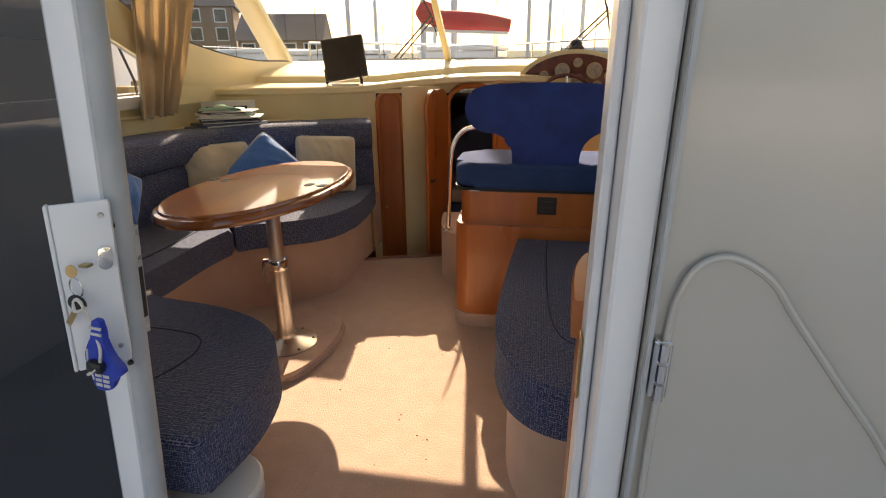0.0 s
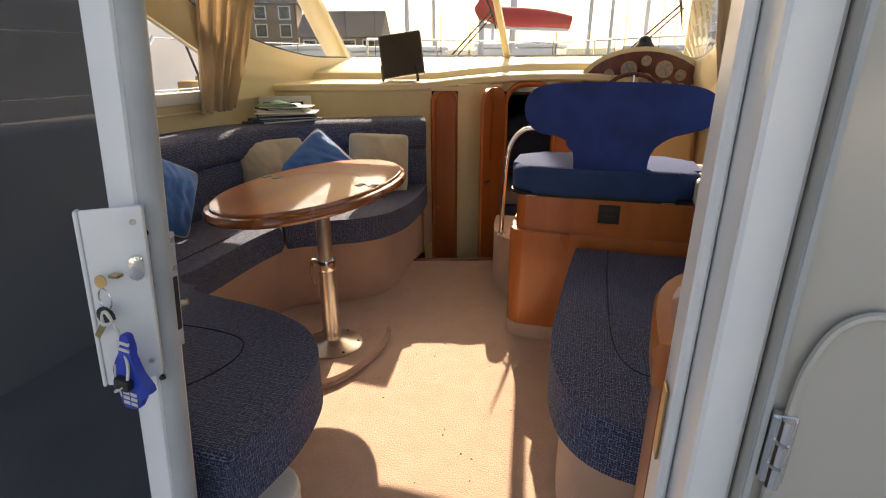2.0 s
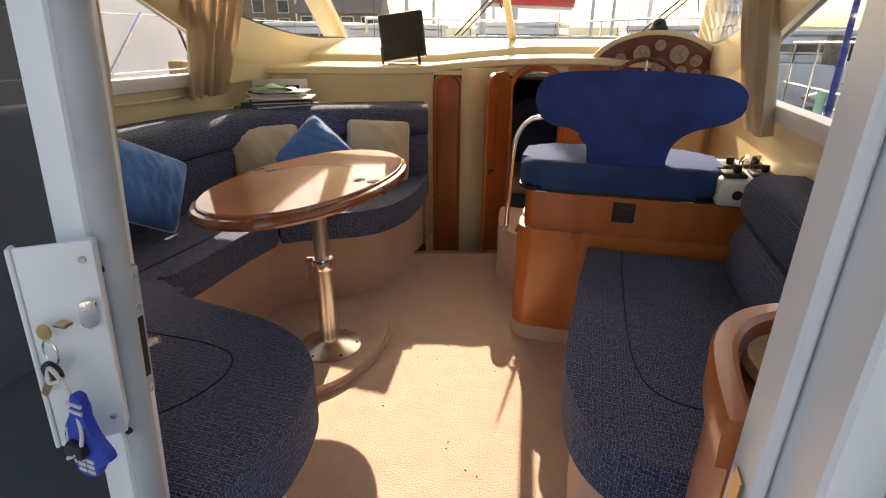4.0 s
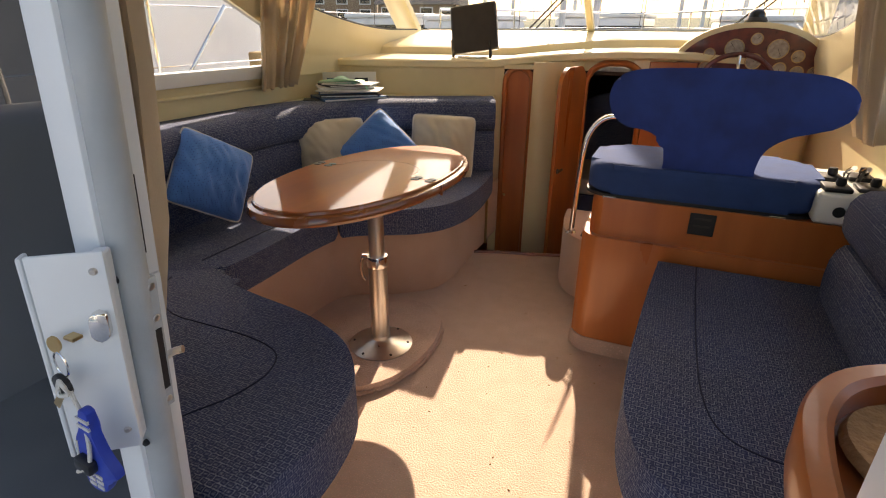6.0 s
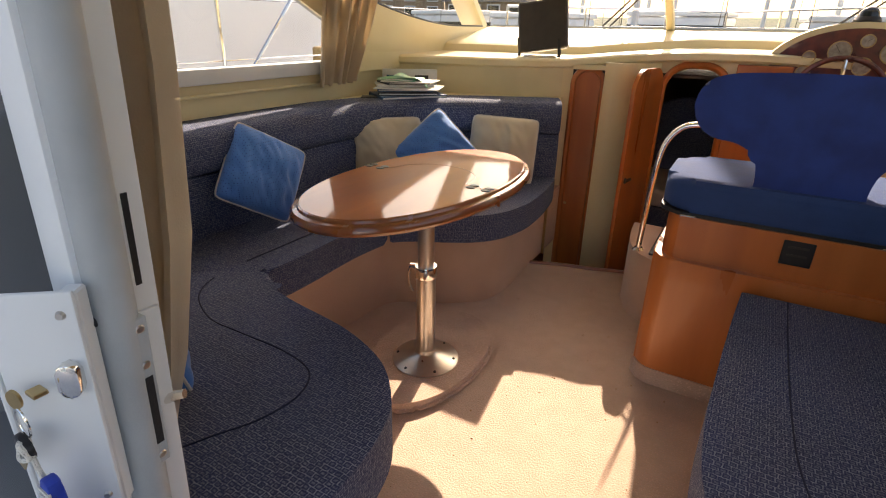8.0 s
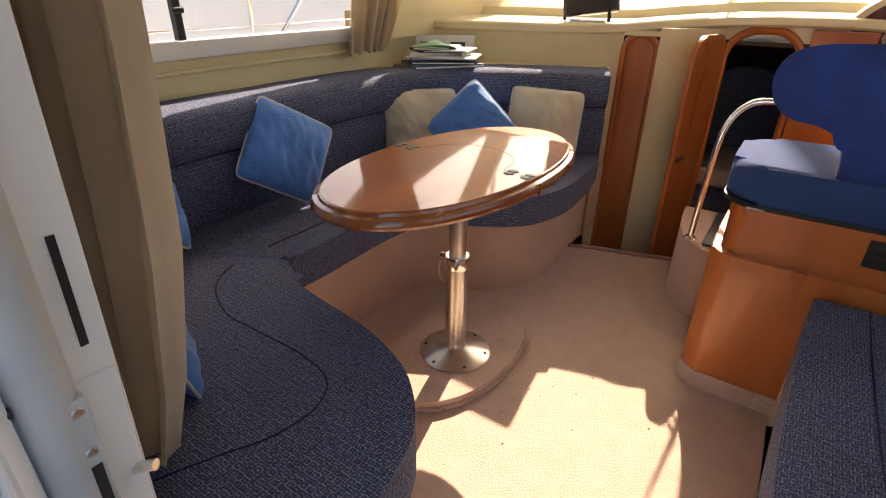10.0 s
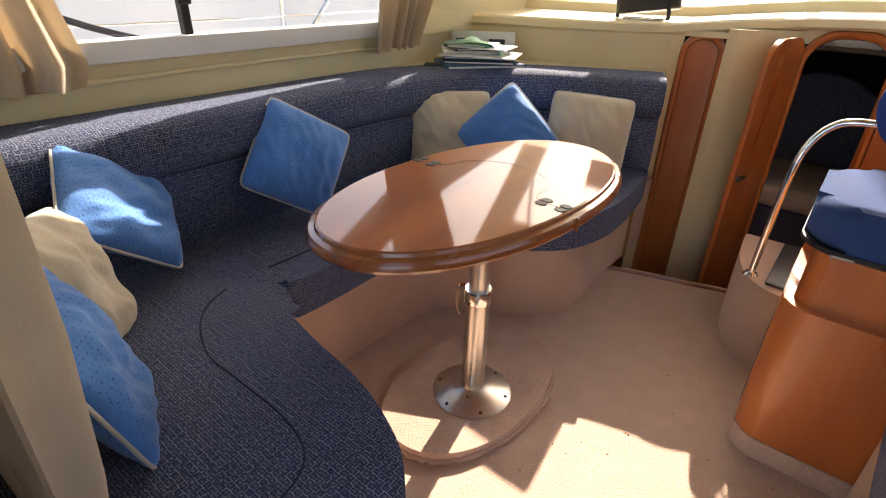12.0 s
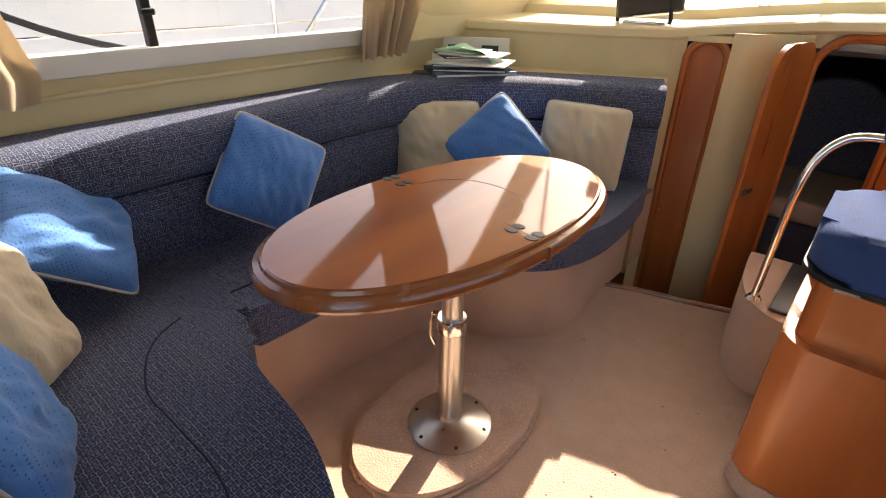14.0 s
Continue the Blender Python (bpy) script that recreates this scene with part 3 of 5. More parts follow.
LEAN_L, LEAN_R = 0.105, 0.006
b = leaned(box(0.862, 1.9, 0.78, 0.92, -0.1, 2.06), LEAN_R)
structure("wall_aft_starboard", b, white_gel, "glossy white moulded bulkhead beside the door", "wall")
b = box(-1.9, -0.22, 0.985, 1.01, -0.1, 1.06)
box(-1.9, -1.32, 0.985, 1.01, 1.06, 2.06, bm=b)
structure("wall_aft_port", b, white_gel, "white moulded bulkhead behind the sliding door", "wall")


def fin_hatch(name, m, mat_rim):
    h = thing(name, "white arched locker hatch with a chrome hinge", "hatch")
    ol = curve_through([(0.0, -0.55), (0.0, -0.2), (0.002, -0.02), (0.009, 0.032), (0.022, 0.060), (0.044, 0.072), (0.070, 0.066), (0.099, 0.045), (0.126, 0.008), (0.19, -0.075), (0.25, -0.153), (0.36, -0.33), (0.46, -0.55)], 6)
    pts = [(p.x, p.y) for p in ol]
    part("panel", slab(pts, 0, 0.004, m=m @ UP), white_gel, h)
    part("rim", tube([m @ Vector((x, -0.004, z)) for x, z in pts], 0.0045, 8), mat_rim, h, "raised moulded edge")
    hg = part("hinge", box(-0.012, 0.008, -0.012, 0.0, -0.105, -0.03, 0.002, 1, m=m), chrome, h)
    for i in range(3):
        part("knuckle", tube([m @ Vector((-0.002, -0.014, -0.105 + 0.026 * i)), m @ Vector((-0.002, -0.014, -0.083 + 0.026 * i))], 0.006, 10), chrome, hg)
    return h


shear = Matrix.Identity(4)
shear[0][2] = LEAN_R
fin_hatch("hatch", Matrix.Translation((0.879, 0.776, 0.957)) @ shear, white_gel)
fin_hatch("hatch", Matrix.Translation((-0.30, 0.980, 0.94)) @ Matrix.Diagonal((-1, 1, 1, 1)), grey_seal)

jamb = thing("door_jamb", "white aluminium jamb of the sliding door", "door frame", kind="structure")
part("frame", leaned(box(0.818, 0.860, 0.80, 0.935, -0.06, 1.98, 0.004, 1), LEAN_R), white_paint, jamb)
part("track", leaned(box(0.803, 0.816, 0.865, 0.925, -0.06, 1.98, 0.003, 1), LEAN_R), white_paint, jamb, "white inner track")
part("seal", leaned(box(0.861, 0.866, 0.772, 0.779, -0.06, 1.98), LEAN_R), grey_seal, jamb)
part("strike", leaned(box(0.799, 0.802, 0.88, 0.905, 0.76, 0.86, 0.001, 1), LEAN_R), brass, jamb)

d3 = thing("door_3", "sliding saloon door with white frame and dark glass, slid open", "door", kind="structure")
part("stile", leaned(box(0.044, 0.092, 0.858, 0.905, -0.02, 1.96, 0.006, 2), LEAN_L), white_paint, d3, "white aluminium stile")
# grey instead of the frame's white: the edge's shading is in the colour
part("edge_profile", leaned(tube([(0.093, 0.884, -0.02), (0.093, 0.884, 1.0), (0.093, 0.884, 1.96)], 0.020, 14), LEAN_L), grey_seal, d3, "rounded closing edge, its shading given as grey")
part("glazing_bead", leaned(box(0.026, 0.043, 0.874, 0.90, -0.02, 1.96, 0.003, 1), LEAN_L), grey_seal, d3)
g = part("pane", leaned(box(-0.92, 0.025, 0.884, 0.890, 0.0, 1.96), LEAN_L), tinted_glass, d3, "dark tinted glass", smooth=0)
part("stile", leaned(box(-1.00, -0.92, 0.868, 0.905, -0.02, 1.96, 0.006, 2), LEAN_L), white_paint, d3)
part("bottom_rail", leaned(box(-0.92, 0.025, 0.870, 0.903, -0.02, 0.03, 0.004, 1), LEAN_L), white_paint, d3)
part("edge_face", leaned(box(0.030, 0.062, 0.897, 0.948, -0.02, 1.96, 0.006, 2), LEAN_L), white_paint, d3, "white inner edge of the door")
part("raised_cover", leaned(box(0.060, 0.067, 0.905, 0.944, 0.30, 0.97, 0.004, 2), LEAN_L), white_paint, d3)
part("slot", leaned(box(0.0605, 0.0635, 0.925, 0.931, 1.0, 1.10), LEAN_L), rubber, d3)
part("pull", leaned(tube([(0.064, 0.935, 0.84), (0.078, 0.940, 0.85), (0.086, 0.945, 0.852)], 0.006, 8), LEAN_L), chrome, d3, "small chrome pull")
latch = part("latch_plate", leaned(box(0.100, 0.1105, 0.888, 0.904, 0.80, 0.99, 0.001, 1), LEAN_L), grey_seal, d3, "dull metal latch plate in the door edge")
part("latch_slot", leaned(box(0.1106, 0.1116, 0.892, 0.900, 0.83, 0.92), LEAN_L), rubber, latch)
for z in (0.812, 0.935, 0.978):
    part("screw", leaned(lathe([(0, 0.002), (0.004, 0.0015), (0.005, 0)], 10, m=pose(0.1106, 0.896, z, 0, 90)), LEAN_L), brushed, latch)
for z in (0.76, 1.0):
    part("rubber_stop", leaned(lathe([(0, 0.006), (0.004, 0.005), (0.005, 0)], 12, m=pose(0.100, 0.864, z, 90)), LEAN_L), rubber, d3)
mk = Matrix.Translation((0.088, 0.824, 0.034)) @ Matrix.Rotation(radians(39), 4, 'Z')
plate = part("lock_plate", leaned(box(-0.036, 0.036, -0.003, 0.003, 0.745, 1.012, 0.003, 2, m=mk), LEAN_L * 0.9), white_paint, d3, "white metal lock cover plate")
part("flange", leaned(box(-0.042, -0.036, -0.004, 0.014, 0.745, 1.012, 0.003, 2, m=mk), LEAN_L * 0.9), white_paint, plate)
part("return", leaned(box(0.020, 0.036, 0.003, 0.022, 0.75, 1.008, 0.002, 1, m=mk), LEAN_L * 0.9), white_paint, plate)
for x, z in ((0.024, 0.99), (0.024, 0.775)):
    part("screw", leaned(lathe([(0, 0.003), (0.003, 0.003), (0.0045, 0)], 10, m=mk @ pose(x, -0.003, z, 90)), LEAN_L * 0.9), brushed, plate)
part("cylinder", leaned(slab(rounded(0.018, 0.036, 0.0088, 6), 0, 0.011, 0.002, 2, m=mk @ pose(0.022, -0.003, 0.927, 90)), LEAN_L * 0.9), chrome, plate)

# keys with a boat-shaped float, hanging from the lock
KX, KY = 0.078, 0.822
keys = thing("keys", "bunch of keys with a blue boat-shaped float", "keys")
keys.location = (0.0307, 0.1033, 0.1735)
keys.scale = (0.85, 0.85, 0.85)
b = lathe([(0, 0.0), (0.0105, 0.0), (0.0105, 0.003), (0, 0.003)], 18, m=pose(KX - 0.022, KY - 0.004, 0.914, 90, 0, 20) @ Matrix.Diagonal((0.8, 1.1, 1, 1)))
part("key", b, brass, keys)
part("key_shank", box(KX - 0.014, KX + 0.004, KY + 0.002, KY + 0.016, 0.918, 0.923, 0.001, 1), brass, keys)
part("ring", tube([(KX - 0.020 + 0.012 * math.cos(a), KY - 0.006, 0.885 + 0.018 * math.sin(a)) for a in (2 * math.pi * i / 20 for i in range(20))], 0.0014, 6, closed=True), chrome, keys)
part("key_head", slab(rounded(0.030, 0.026, 0.009, 5), 0, 0.007, 0.002, 2, m=pose(KX - 0.020, KY - 0.008, 0.858, 90, 30, 0)), black_plastic, keys, "black key head")
part("key_blade", box(-0.005, 0.005, -0.001, 0.001, -0.040, 0.0, m=pose(KX - 0.024, KY - 0.012, 0.848, 0, 38, 0)), brass, keys)
cord = curve_through([(KX - 0.016, KY - 0.008, 0.868), (KX - 0.006, KY - 0.012, 0.845), (KX - 0.002, KY - 0.010, 0.815), (KX + 0.000, KY - 0.012, 0.80), (KX + 0.010, KY - 0.020, 0.775), (KX + 0.004, KY - 0.022, 0.748)], 8)
part("cord", tube(cord, 0.0028, 7), cord_white, keys, "white cord")
part("knot", tube(curve_through([(KX - 0.024, KY - 0.013, 0.862), (KX - 0.010, KY - 0.018, 0.868), (KX - 0.008, KY - 0.014, 0.850), (KX - 0.022, KY - 0.018, 0.846)], 6, True), 0.003, 7, closed=True), cord_white, keys)
ft = [(-0.020, -0.006), (-0.026, -0.034), (-0.016, -0.080), (-0.008, -0.096), (0.018, -0.090), (0.030, -0.062), (0.046, -0.050), (0.040, -0.038), (0.024, -0.018), (0.010, 0.020), (0.010, 0.046), (-0.006, 0.046), (-0.008, 0.020)]
fl = part("float", slab([(p.x, p.y) for p in curve_through(ft, 4, True)], -0.007, 0.007, 0.003, 2, m=pose(KX + 0.002, KY - 0.010, 0.782, 90, 8, 0)), float_blue, keys, "blue boat-shaped foam float")
for dz in (0.022, 0.034):
    part("stripe", box(-0.010, 0.012, -0.0015, 0.0015, dz - 0.0025, dz + 0.0025, m=pose(KX + 0.002, KY - 0.0172, 0.782, 0, 8, 0)), cord_white, fl)
for i in range(3):
    for j in range(2):
        part("lettering_bar", box(-0.010 + 0.015 * j, 0.002 + 0.015 * j, -0.001, 0.001, -0.066 - 0.010 * i, -0.060 - 0.010 * i, m=pose(KX + 0.002, KY - 0.0172, 0.782, 0, 8, 0)), cord_white, fl)
part("stripe", tube([pose(KX + 0.002, KY - 0.0172, 0.782, 0, 8, 0) @ Vector(q) for q in ((-0.020, 0, -0.012), (-0.022, 0, -0.036), (-0.014, 0, -0.074))], 0.0016, 6), cord_white, fl)
part("knob_head", box(-0.014, 0.016, -0.010, 0.006, -0.052, -0.030, 0.005, 2, m=pose(KX + 0.002, KY - 0.020, 0.782, 0, 12, 0)), black_plastic, keys, "black moulded fob")
part("cord_end", tube([(KX + 0.0, KY - 0.028, 0.740), (KX - 0.022, KY - 0.026, 0.726)], 0.003, 7), cord_white, keys)


# ---- settee ----
sofa = thing("settee", "U-shaped navy woven settee on a carpeted base", "settee")
SEAT = 0.478
aft = curve_through([(0.045, 0.99), (0.070, 1.15), (0.060, 1.29), (0.020, 1.41), (-0.07, 1.51), (-0.17, 1.565), (-0.30, 1.605), (-0.50, 1.635), (-0.62, 1.665), (-0.69, 1.72), (-0.78, 1.72)], 5)
aft_ol = [(p.x, p.y) for p in aft] + [(-0.90, 1.63), (-1.12, 1.45), (-1.20, 1.36), (-1.20, 0.99)]
part("seat_cushion", slab(aft_ol, SEAT - 0.15, SEAT, 0.045, 5), navy, sofa, "navy woven seat cushion with rounded end")
left = curve_through([(-0.735, 1.74), (-0.728, 1.90), (-0.735, 2.20), (-0.715, 2.40)], 5)
left_ol = [(p.x, p.y) for p in left] + [(-0.99, 2.72), (-1.10, 2.80), (-1.20, 2.60), (-1.20, 1.365), (-1.115, 1.452), (-0.897, 1.634), (-0.783, 1.724)]
part("seat_cushion", slab(left_ol, SEAT - 0.13, SEAT - 0.004, 0.04, 5), navy, sofa)
front = curve_through([(-0.71, 2.412), (-0.64, 2.475), (-0.52, 2.54), (-0.40, 2.615), (-0.315, 2.72), (-0.268, 2.88), (-0.262, 3.04), (-0.275, 3.22), (-0.305, 3.42)], 5)
front_ol = [(p.x, p.y) for p in front] + [(-0.36, 3.50), (-0.70, 3.35), (-1.02, 3.06), (-1.09, 2.82), (-0.98, 2.735)]
part("seat_cushion", slab(front_ol, SEAT - 0.13, SEAT - 0.002, 0.045, 5), navy, sofa)
base = curve_through([(-0.20, 1.00), (-0.19, 1.30), (-0.22, 1.46), (-0.34, 1.53), (-0.60, 1.60), (-0.78, 1.72), (-0.81, 1.94), (-0.795, 2.25), (-0.765, 2.45), (-0.66, 2.54), (-0.55, 2.59), (-0.45, 2.665), (-0.375, 2.75), (-0.342, 2.90), (-0.345, 3.05), (-0.355, 3.25), (-0.355, 3.45)], 5)
b = slab([(p.x, p.y) for p in base] + [(-0.36, 3.70), (-0.90, 3.50), (-1.36, 3.35), (-1.36, 1.00)], 0.001, SEAT - 0.12)
part("base", b, base_carpet, sofa, "pink-beige carpeted base")
part("base_trim", box(-0.352, -0.338, 3.44, 3.452, 0.0, 0.42), brass, sofa, "thin brass strip")
# backrest: one roll above another, carried round the corner
back_path = curve_through([(-1.20, 1.00, 0), (-1.20, 1.6, 0), (-1.20, 2.2, 0), (-1.195, 2.62, 0), (-1.13, 2.88, 0), (-0.99, 3.10, 0), (-0.80, 3.245, 0), (-0.56, 3.37, 0), (-0.33, 3.475, 0)], 8)


def roll(x0, x1, z0, z1, bulge, n=8):
    """Outline of a soft roll: bulging face towards the room."""
    out = []
    for i in range(n + 1):
        a = -math.pi / 2 + math.pi * i / n
        c, s = math.cos(a), math.sin(a)
        out.append((x1 - bulge + bulge * abs(c) ** 0.7, (z0 + z1) / 2 + (z1 - z0) / 2 * math.copysign(abs(s) ** 0.75, s)))
    return out + [(x0, z1), (x0, z0)]


part("backrest_upper", sweep(back_path, [(o, u) for o, u in roll(-0.175, 0.060, 0.705, 0.882, 0.09)]), navy, sofa, "thick navy upper back roll")
part("backrest_lower", sweep(back_path, [(o, u) for o, u in roll(-0.16, 0.045, 0.43, 0.715, 0.06)]), navy, sofa)
# stitched seams on the cushions
seam = curve_through([(-0.29, 1.02), (-0.235, 1.14), (-0.189, 1.23), (-0.177, 1.33), (-0.22, 1.405), (-0.334, 1.433), (-0.50, 1.433), (-0.62, 1.436), (-0.74, 1.485), (-0.805, 1.545), (-0.835, 1.61)], 6)
part("seam", tube([(p.x, p.y, SEAT + 0.0005) for p in seam], 0.0022, 6), piping_navy, sofa)
part("seam", tube([(-0.855, 1.76, SEAT - 0.003), (-0.85, 2.1, SEAT - 0.003), (-0.86, 2.45, SEAT - 0.003)], 0.003, 6), piping_navy, sofa)


# ---- cushions ----
def cushion(label, centre, right, up, w, h, cloth, pipe, puff=0.072, seed=1):
    """A puffed square cushion, its face spanned by right and up, with a corded rim."""
    c = Vector(centre)
    r = Vector(right).normalized()
    u = (Vector(up) - r * Vector(up).dot(r)).normalized()
    n = r.cross(u)
    ob = thing("cushion", label, "cushion", "loose cushions on the settee")
    b = bmesh.new()
    N = 34

    def at(i, j, side):
        s, t = -1 + 2 * i / N, -1 + 2 * j / N
        pin = 1 - 0.055 * (1 - s * s) * abs(t) ** 3
        pin2 = 1 - 0.055 * (1 - t * t) * abs(s) ** 3
        e = max(0.0, (1 - abs(s) ** 2.6) * (1 - abs(t) ** 2.6)) ** 0.55
        fold = 1 - abs(noise.noise(Vector((s * 2.6 + t * 1.9 + seed * 5, t * 1.1 - s * 0.8, side * 2.0 + seed))))
        wob = 0.16 * noise.noise(Vector((s * 1.8 + seed * 7, t * 1.8, side * 3.0))) + 0.05 * fold ** 3 - 0.02 + 0.09 * noise.noise(Vector((s * 6 + seed * 3 + t * 3, t * 2.5, side)))
        soft = 1 - 0.07 * (s * t) ** 6 + 0.03 * (1 - abs(s * t))
        return c + r * (s * w / 2 * pin2 * soft) + u * (t * h / 2 * pin * soft) + n * side * puff * e * (1 + wob * 2.2)
    faces = {}
    for side in (1, -1):
        for i in range(N + 1):
            for j in range(N + 1):
                edge = i in (0, N) or j in (0, N)
                key = (i, j, 0 if edge else side)
                if key not in faces:
                    faces[key] = b.verts.new(at(i, j, side))
        for i in range(N):
            for j in range(N):
                q = [faces[(a, d, 0 if (a in (0, N) or d in (0, N)) else side)] for a, d in ((i, j), (i + 1, j), (i + 1, j + 1), (i, j + 1))]
                b.faces.new(q if side > 0 else q[::-1])
    part("cover", b, cloth, ob, smooth=60)
    loop = [at(i, 0, 1) for i in range(N)] + [at(N, j, 1) for j in range(N)] + [at(N - i, N, 1) for i in range(N)] + [at(0, N - j, 1) for j in range(N)]
    part("piping", tube(loop, 0.0042, 6, closed=True), pipe, ob, "pale corded piping")
    return ob


def spun(right, up, deg):
    """right and up turned in their plane."""
    r, u = Vector(right).normalized(), Vector(up).normalized()
    a = radians(deg)
    return r * math.cos(a) + u * math.sin(a), u * math.cos(a) - r * math.sin(a)


r, u = (0.104, 0.193, -0.128), (-0.061, 0.215, 0.259)
cushion("blue dotted cushion standing on one corner against the backrest", (-1.08, 2.065, 0.69), r, u, 0.315, 0.33, blue_cloth, cord_white, seed=1)
r, u = (-0.24, 0.10, 0.15), (0.005, -0.246, 0.233)
cushion("blue dotted cushion leaning in the corner of the settee", (-1.085, 1.49, 0.69), r, u, 0.31, 0.35, blue_cloth, cord_white, puff=0.06, seed=2)
r, u = spun((-0.8, 0.6, 0), (-0.2, -0.35, 1), -10)
cushion("beige cushion with corded edge at the aft end", (-0.835, 1.255, 0.64), r, u, 0.36, 0.34, beige_cloth, cord_white, seed=3)
r, u = spun((-0.95, 0.3, 0), (-0.05, -0.28, 1), 4)
cushion("blue dotted cushion leaning beside the door curtain", (-0.535, 1.21, 0.635), r, u, 0.30, 0.34, blue_cloth, cord_white, puff=0.05, seed=4)
r, u = spun((0.80, 0.60, 0.0), (-0.15, 0.25, 1), 2)
cushion("beige cushion with corded edge in the settee corner", (-1.025, 2.84, 0.645), r, u, 0.36, 0.34, beige_cloth, cord_white, seed=5)
r, u = spun((0.86, 0.5, 0.0), (-0.15, 0.25, 1), 43)
cushion("blue dotted cushion standing on its corner between beige ones", (-0.785, 2.93, 0.645), r, u, 0.34, 0.34, blue_cloth, cord_white, seed=6)
r, u = spun((0.93, 0.36, 0.0), (-0.10, 0.25, 1), -3)
cushion("beige cushion with corded edge near the settee end", (-0.55, 3.225, 0.64), r, u, 0.36, 0.35, beige_cloth, cord_white, seed=7)

# ---- table ----
TX, TY, TT = -0.355, 2.145, radians(-5)


def oval(a, c, n=72, turn=TT, x=TX, y=TY, p=2.12):
    out = []
    for i in range(n):
        t = 2 * math.pi * i / n
        ct, st = math.cos(t), math.sin(t)
        u, v = a * math.copysign(abs(ct) ** (2 / p), ct), c * math.copysign(abs(st) ** (2 / p), st)
        out.append((x + u * math.cos(turn) - v * math.sin(turn), y + u * math.sin(turn) + v * math.cos(turn)))
    return out


table = thing("table", "oval varnished cherry table on a metal pedestal", "table")
b = bmesh.new()
prof = [(0.262, 0.499, 0.770), (0.268, 0.505, 0.768), (0.271, 0.508, 0.760), (0.284, 0.521, 0.757), (0.291, 0.528, 0.748), (0.292, 0.529, 0.738), (0.286, 0.523, 0.728), (0.272, 0.509, 0.722)]
rings = [[b.verts.new((x, y, z)) for x, y in oval(a, c)] for a, c, z in prof]
for q, w in zip(rings, rings[1:]):
    for i in range(72):
        b.faces.new((q[i], q[(i + 1) % 72], w[(i + 1) % 72], w[i]))
b.faces.new(rings[-1][::-1])
part("edge_moulding", b, table_edge, table, "darker stepped edge moulding")
part("tabletop", slab(oval(0.263, 0.500), 0.74, 0.7705), table_wood, table, "glossy cherry veneer top")


def on_table(u, v):
    return TX + u * math.cos(TT) - v * math.sin(TT), TY + u * math.sin(TT) + v * math.cos(TT)


joint = curve_through([(-0.262, 0.0), (-0.19, 0.005), (-0.165, 0.03), (-0.15, 0.09), (-0.09, 0.15), (0.0, 0.172), (0.09, 0.15), (0.145, 0.09), (0.155, 0.02), (0.19, 0.0), (0.262, -0.002)], 6)
part("fold_joint", tube([(*on_table(p.x, p.y), 0.7700) for p in joint], 0.0014, 6), cherry_dark, table)
for u in (-0.252, -0.198, 0.192, 0.248):
    for dv in (-0.013, 0.013):
        x, y = on_table(u, dv)
        part("hinge", lathe([(0, 0.0022), (0.012, 0.0022), (0.0135, 0.0)], 20, m=pose(x, y, 0.7703) @ Matrix.Diagonal((1.25, 0.95, 1, 1))), dark_metal, table, "dark oval inlaid hinge")
for u, v in ((-0.291, 0.0), (0.291, 0.0)):
    x, y = on_table(u, v)
    part("edge_joint", box(x - 0.004, x + 0.004, y - 0.002, y + 0.002, 0.724, 0.760), cherry_dark, table)
PX, PY = -0.340, 2.126
part("upper_tube", lathe([(0.0, 0.40), (0.030, 0.40), (0.030, 0.73), (0, 0.73)], 32, m=pose(PX, PY, 0)), brushed, table)
part("lower_tube", lathe([(0.0, 0.06), (0.037, 0.06), (0.037, 0.415), (0.0, 0.416)], 32, m=pose(PX, PY, 0)), brushed, table)
cl = part("clamp", lathe([(0.0305, 0.400), (0.041, 0.400), (0.042, 0.405), (0.042, 0.438), (0.040, 0.444), (0.0305, 0.444)], 32, m=pose(PX, PY, 0)), chrome, table, "polished clamp collar")
part("clamp_bolt", tube([(PX - 0.060, PY - 0.012, 0.432), (PX - 0.035, PY - 0.002, 0.432)], 0.011, 10), chrome, cl)
part("lever", tube(curve_through([(PX - 0.056, PY - 0.014, 0.435), (PX - 0.062, PY - 0.02, 0.40), (PX - 0.058, PY - 0.022, 0.36), (PX - 0.046, PY - 0.018, 0.335)], 5), 0.006, 8), chrome, cl)
bs = part("base_plate", lathe([(0.0, 0.040), (0.128, 0.040), (0.130, 0.045), (0.120, 0.050), (0.080, 0.058), (0.050, 0.068), (0.040, 0.076), (0.038, 0.090), (0.0, 0.09)], 48, m=pose(PX, PY, 0)), brushed, table, "round brushed metal foot")
for i in range(6):
    a = radians(60 * i + 20)
    part("screw", lathe([(0, 0.006), (0.004, 0.005), (0.0065, 0)], 10, m=pose(PX + 0.112 * math.cos(a), PY + 0.112 * math.sin(a), 0.0505)), dark_metal, bs)

mat_ob = thing("carpet_plinth", "oval carpet-covered plinth under the table foot", "plinth")
part("cover", slab(oval(0.226, 0.352, 64, radians(-2), -0.368, 2.165), 0.001, 0.040, 0.012, 4, both=False), mat_carpet, mat_ob)
rng = random.Random(4)
edge = oval(0.228, 0.354, 128, radians(-2), -0.368, 2.165)
part("frayed_edge", tube([(x + rng.uniform(-.004, .004), y + rng.uniform(-.004, .004), 0.009 + rng.uniform(-.004, .005)) for x, y in edge], 0.008, 6, closed=True), mat_carpet, mat_ob)

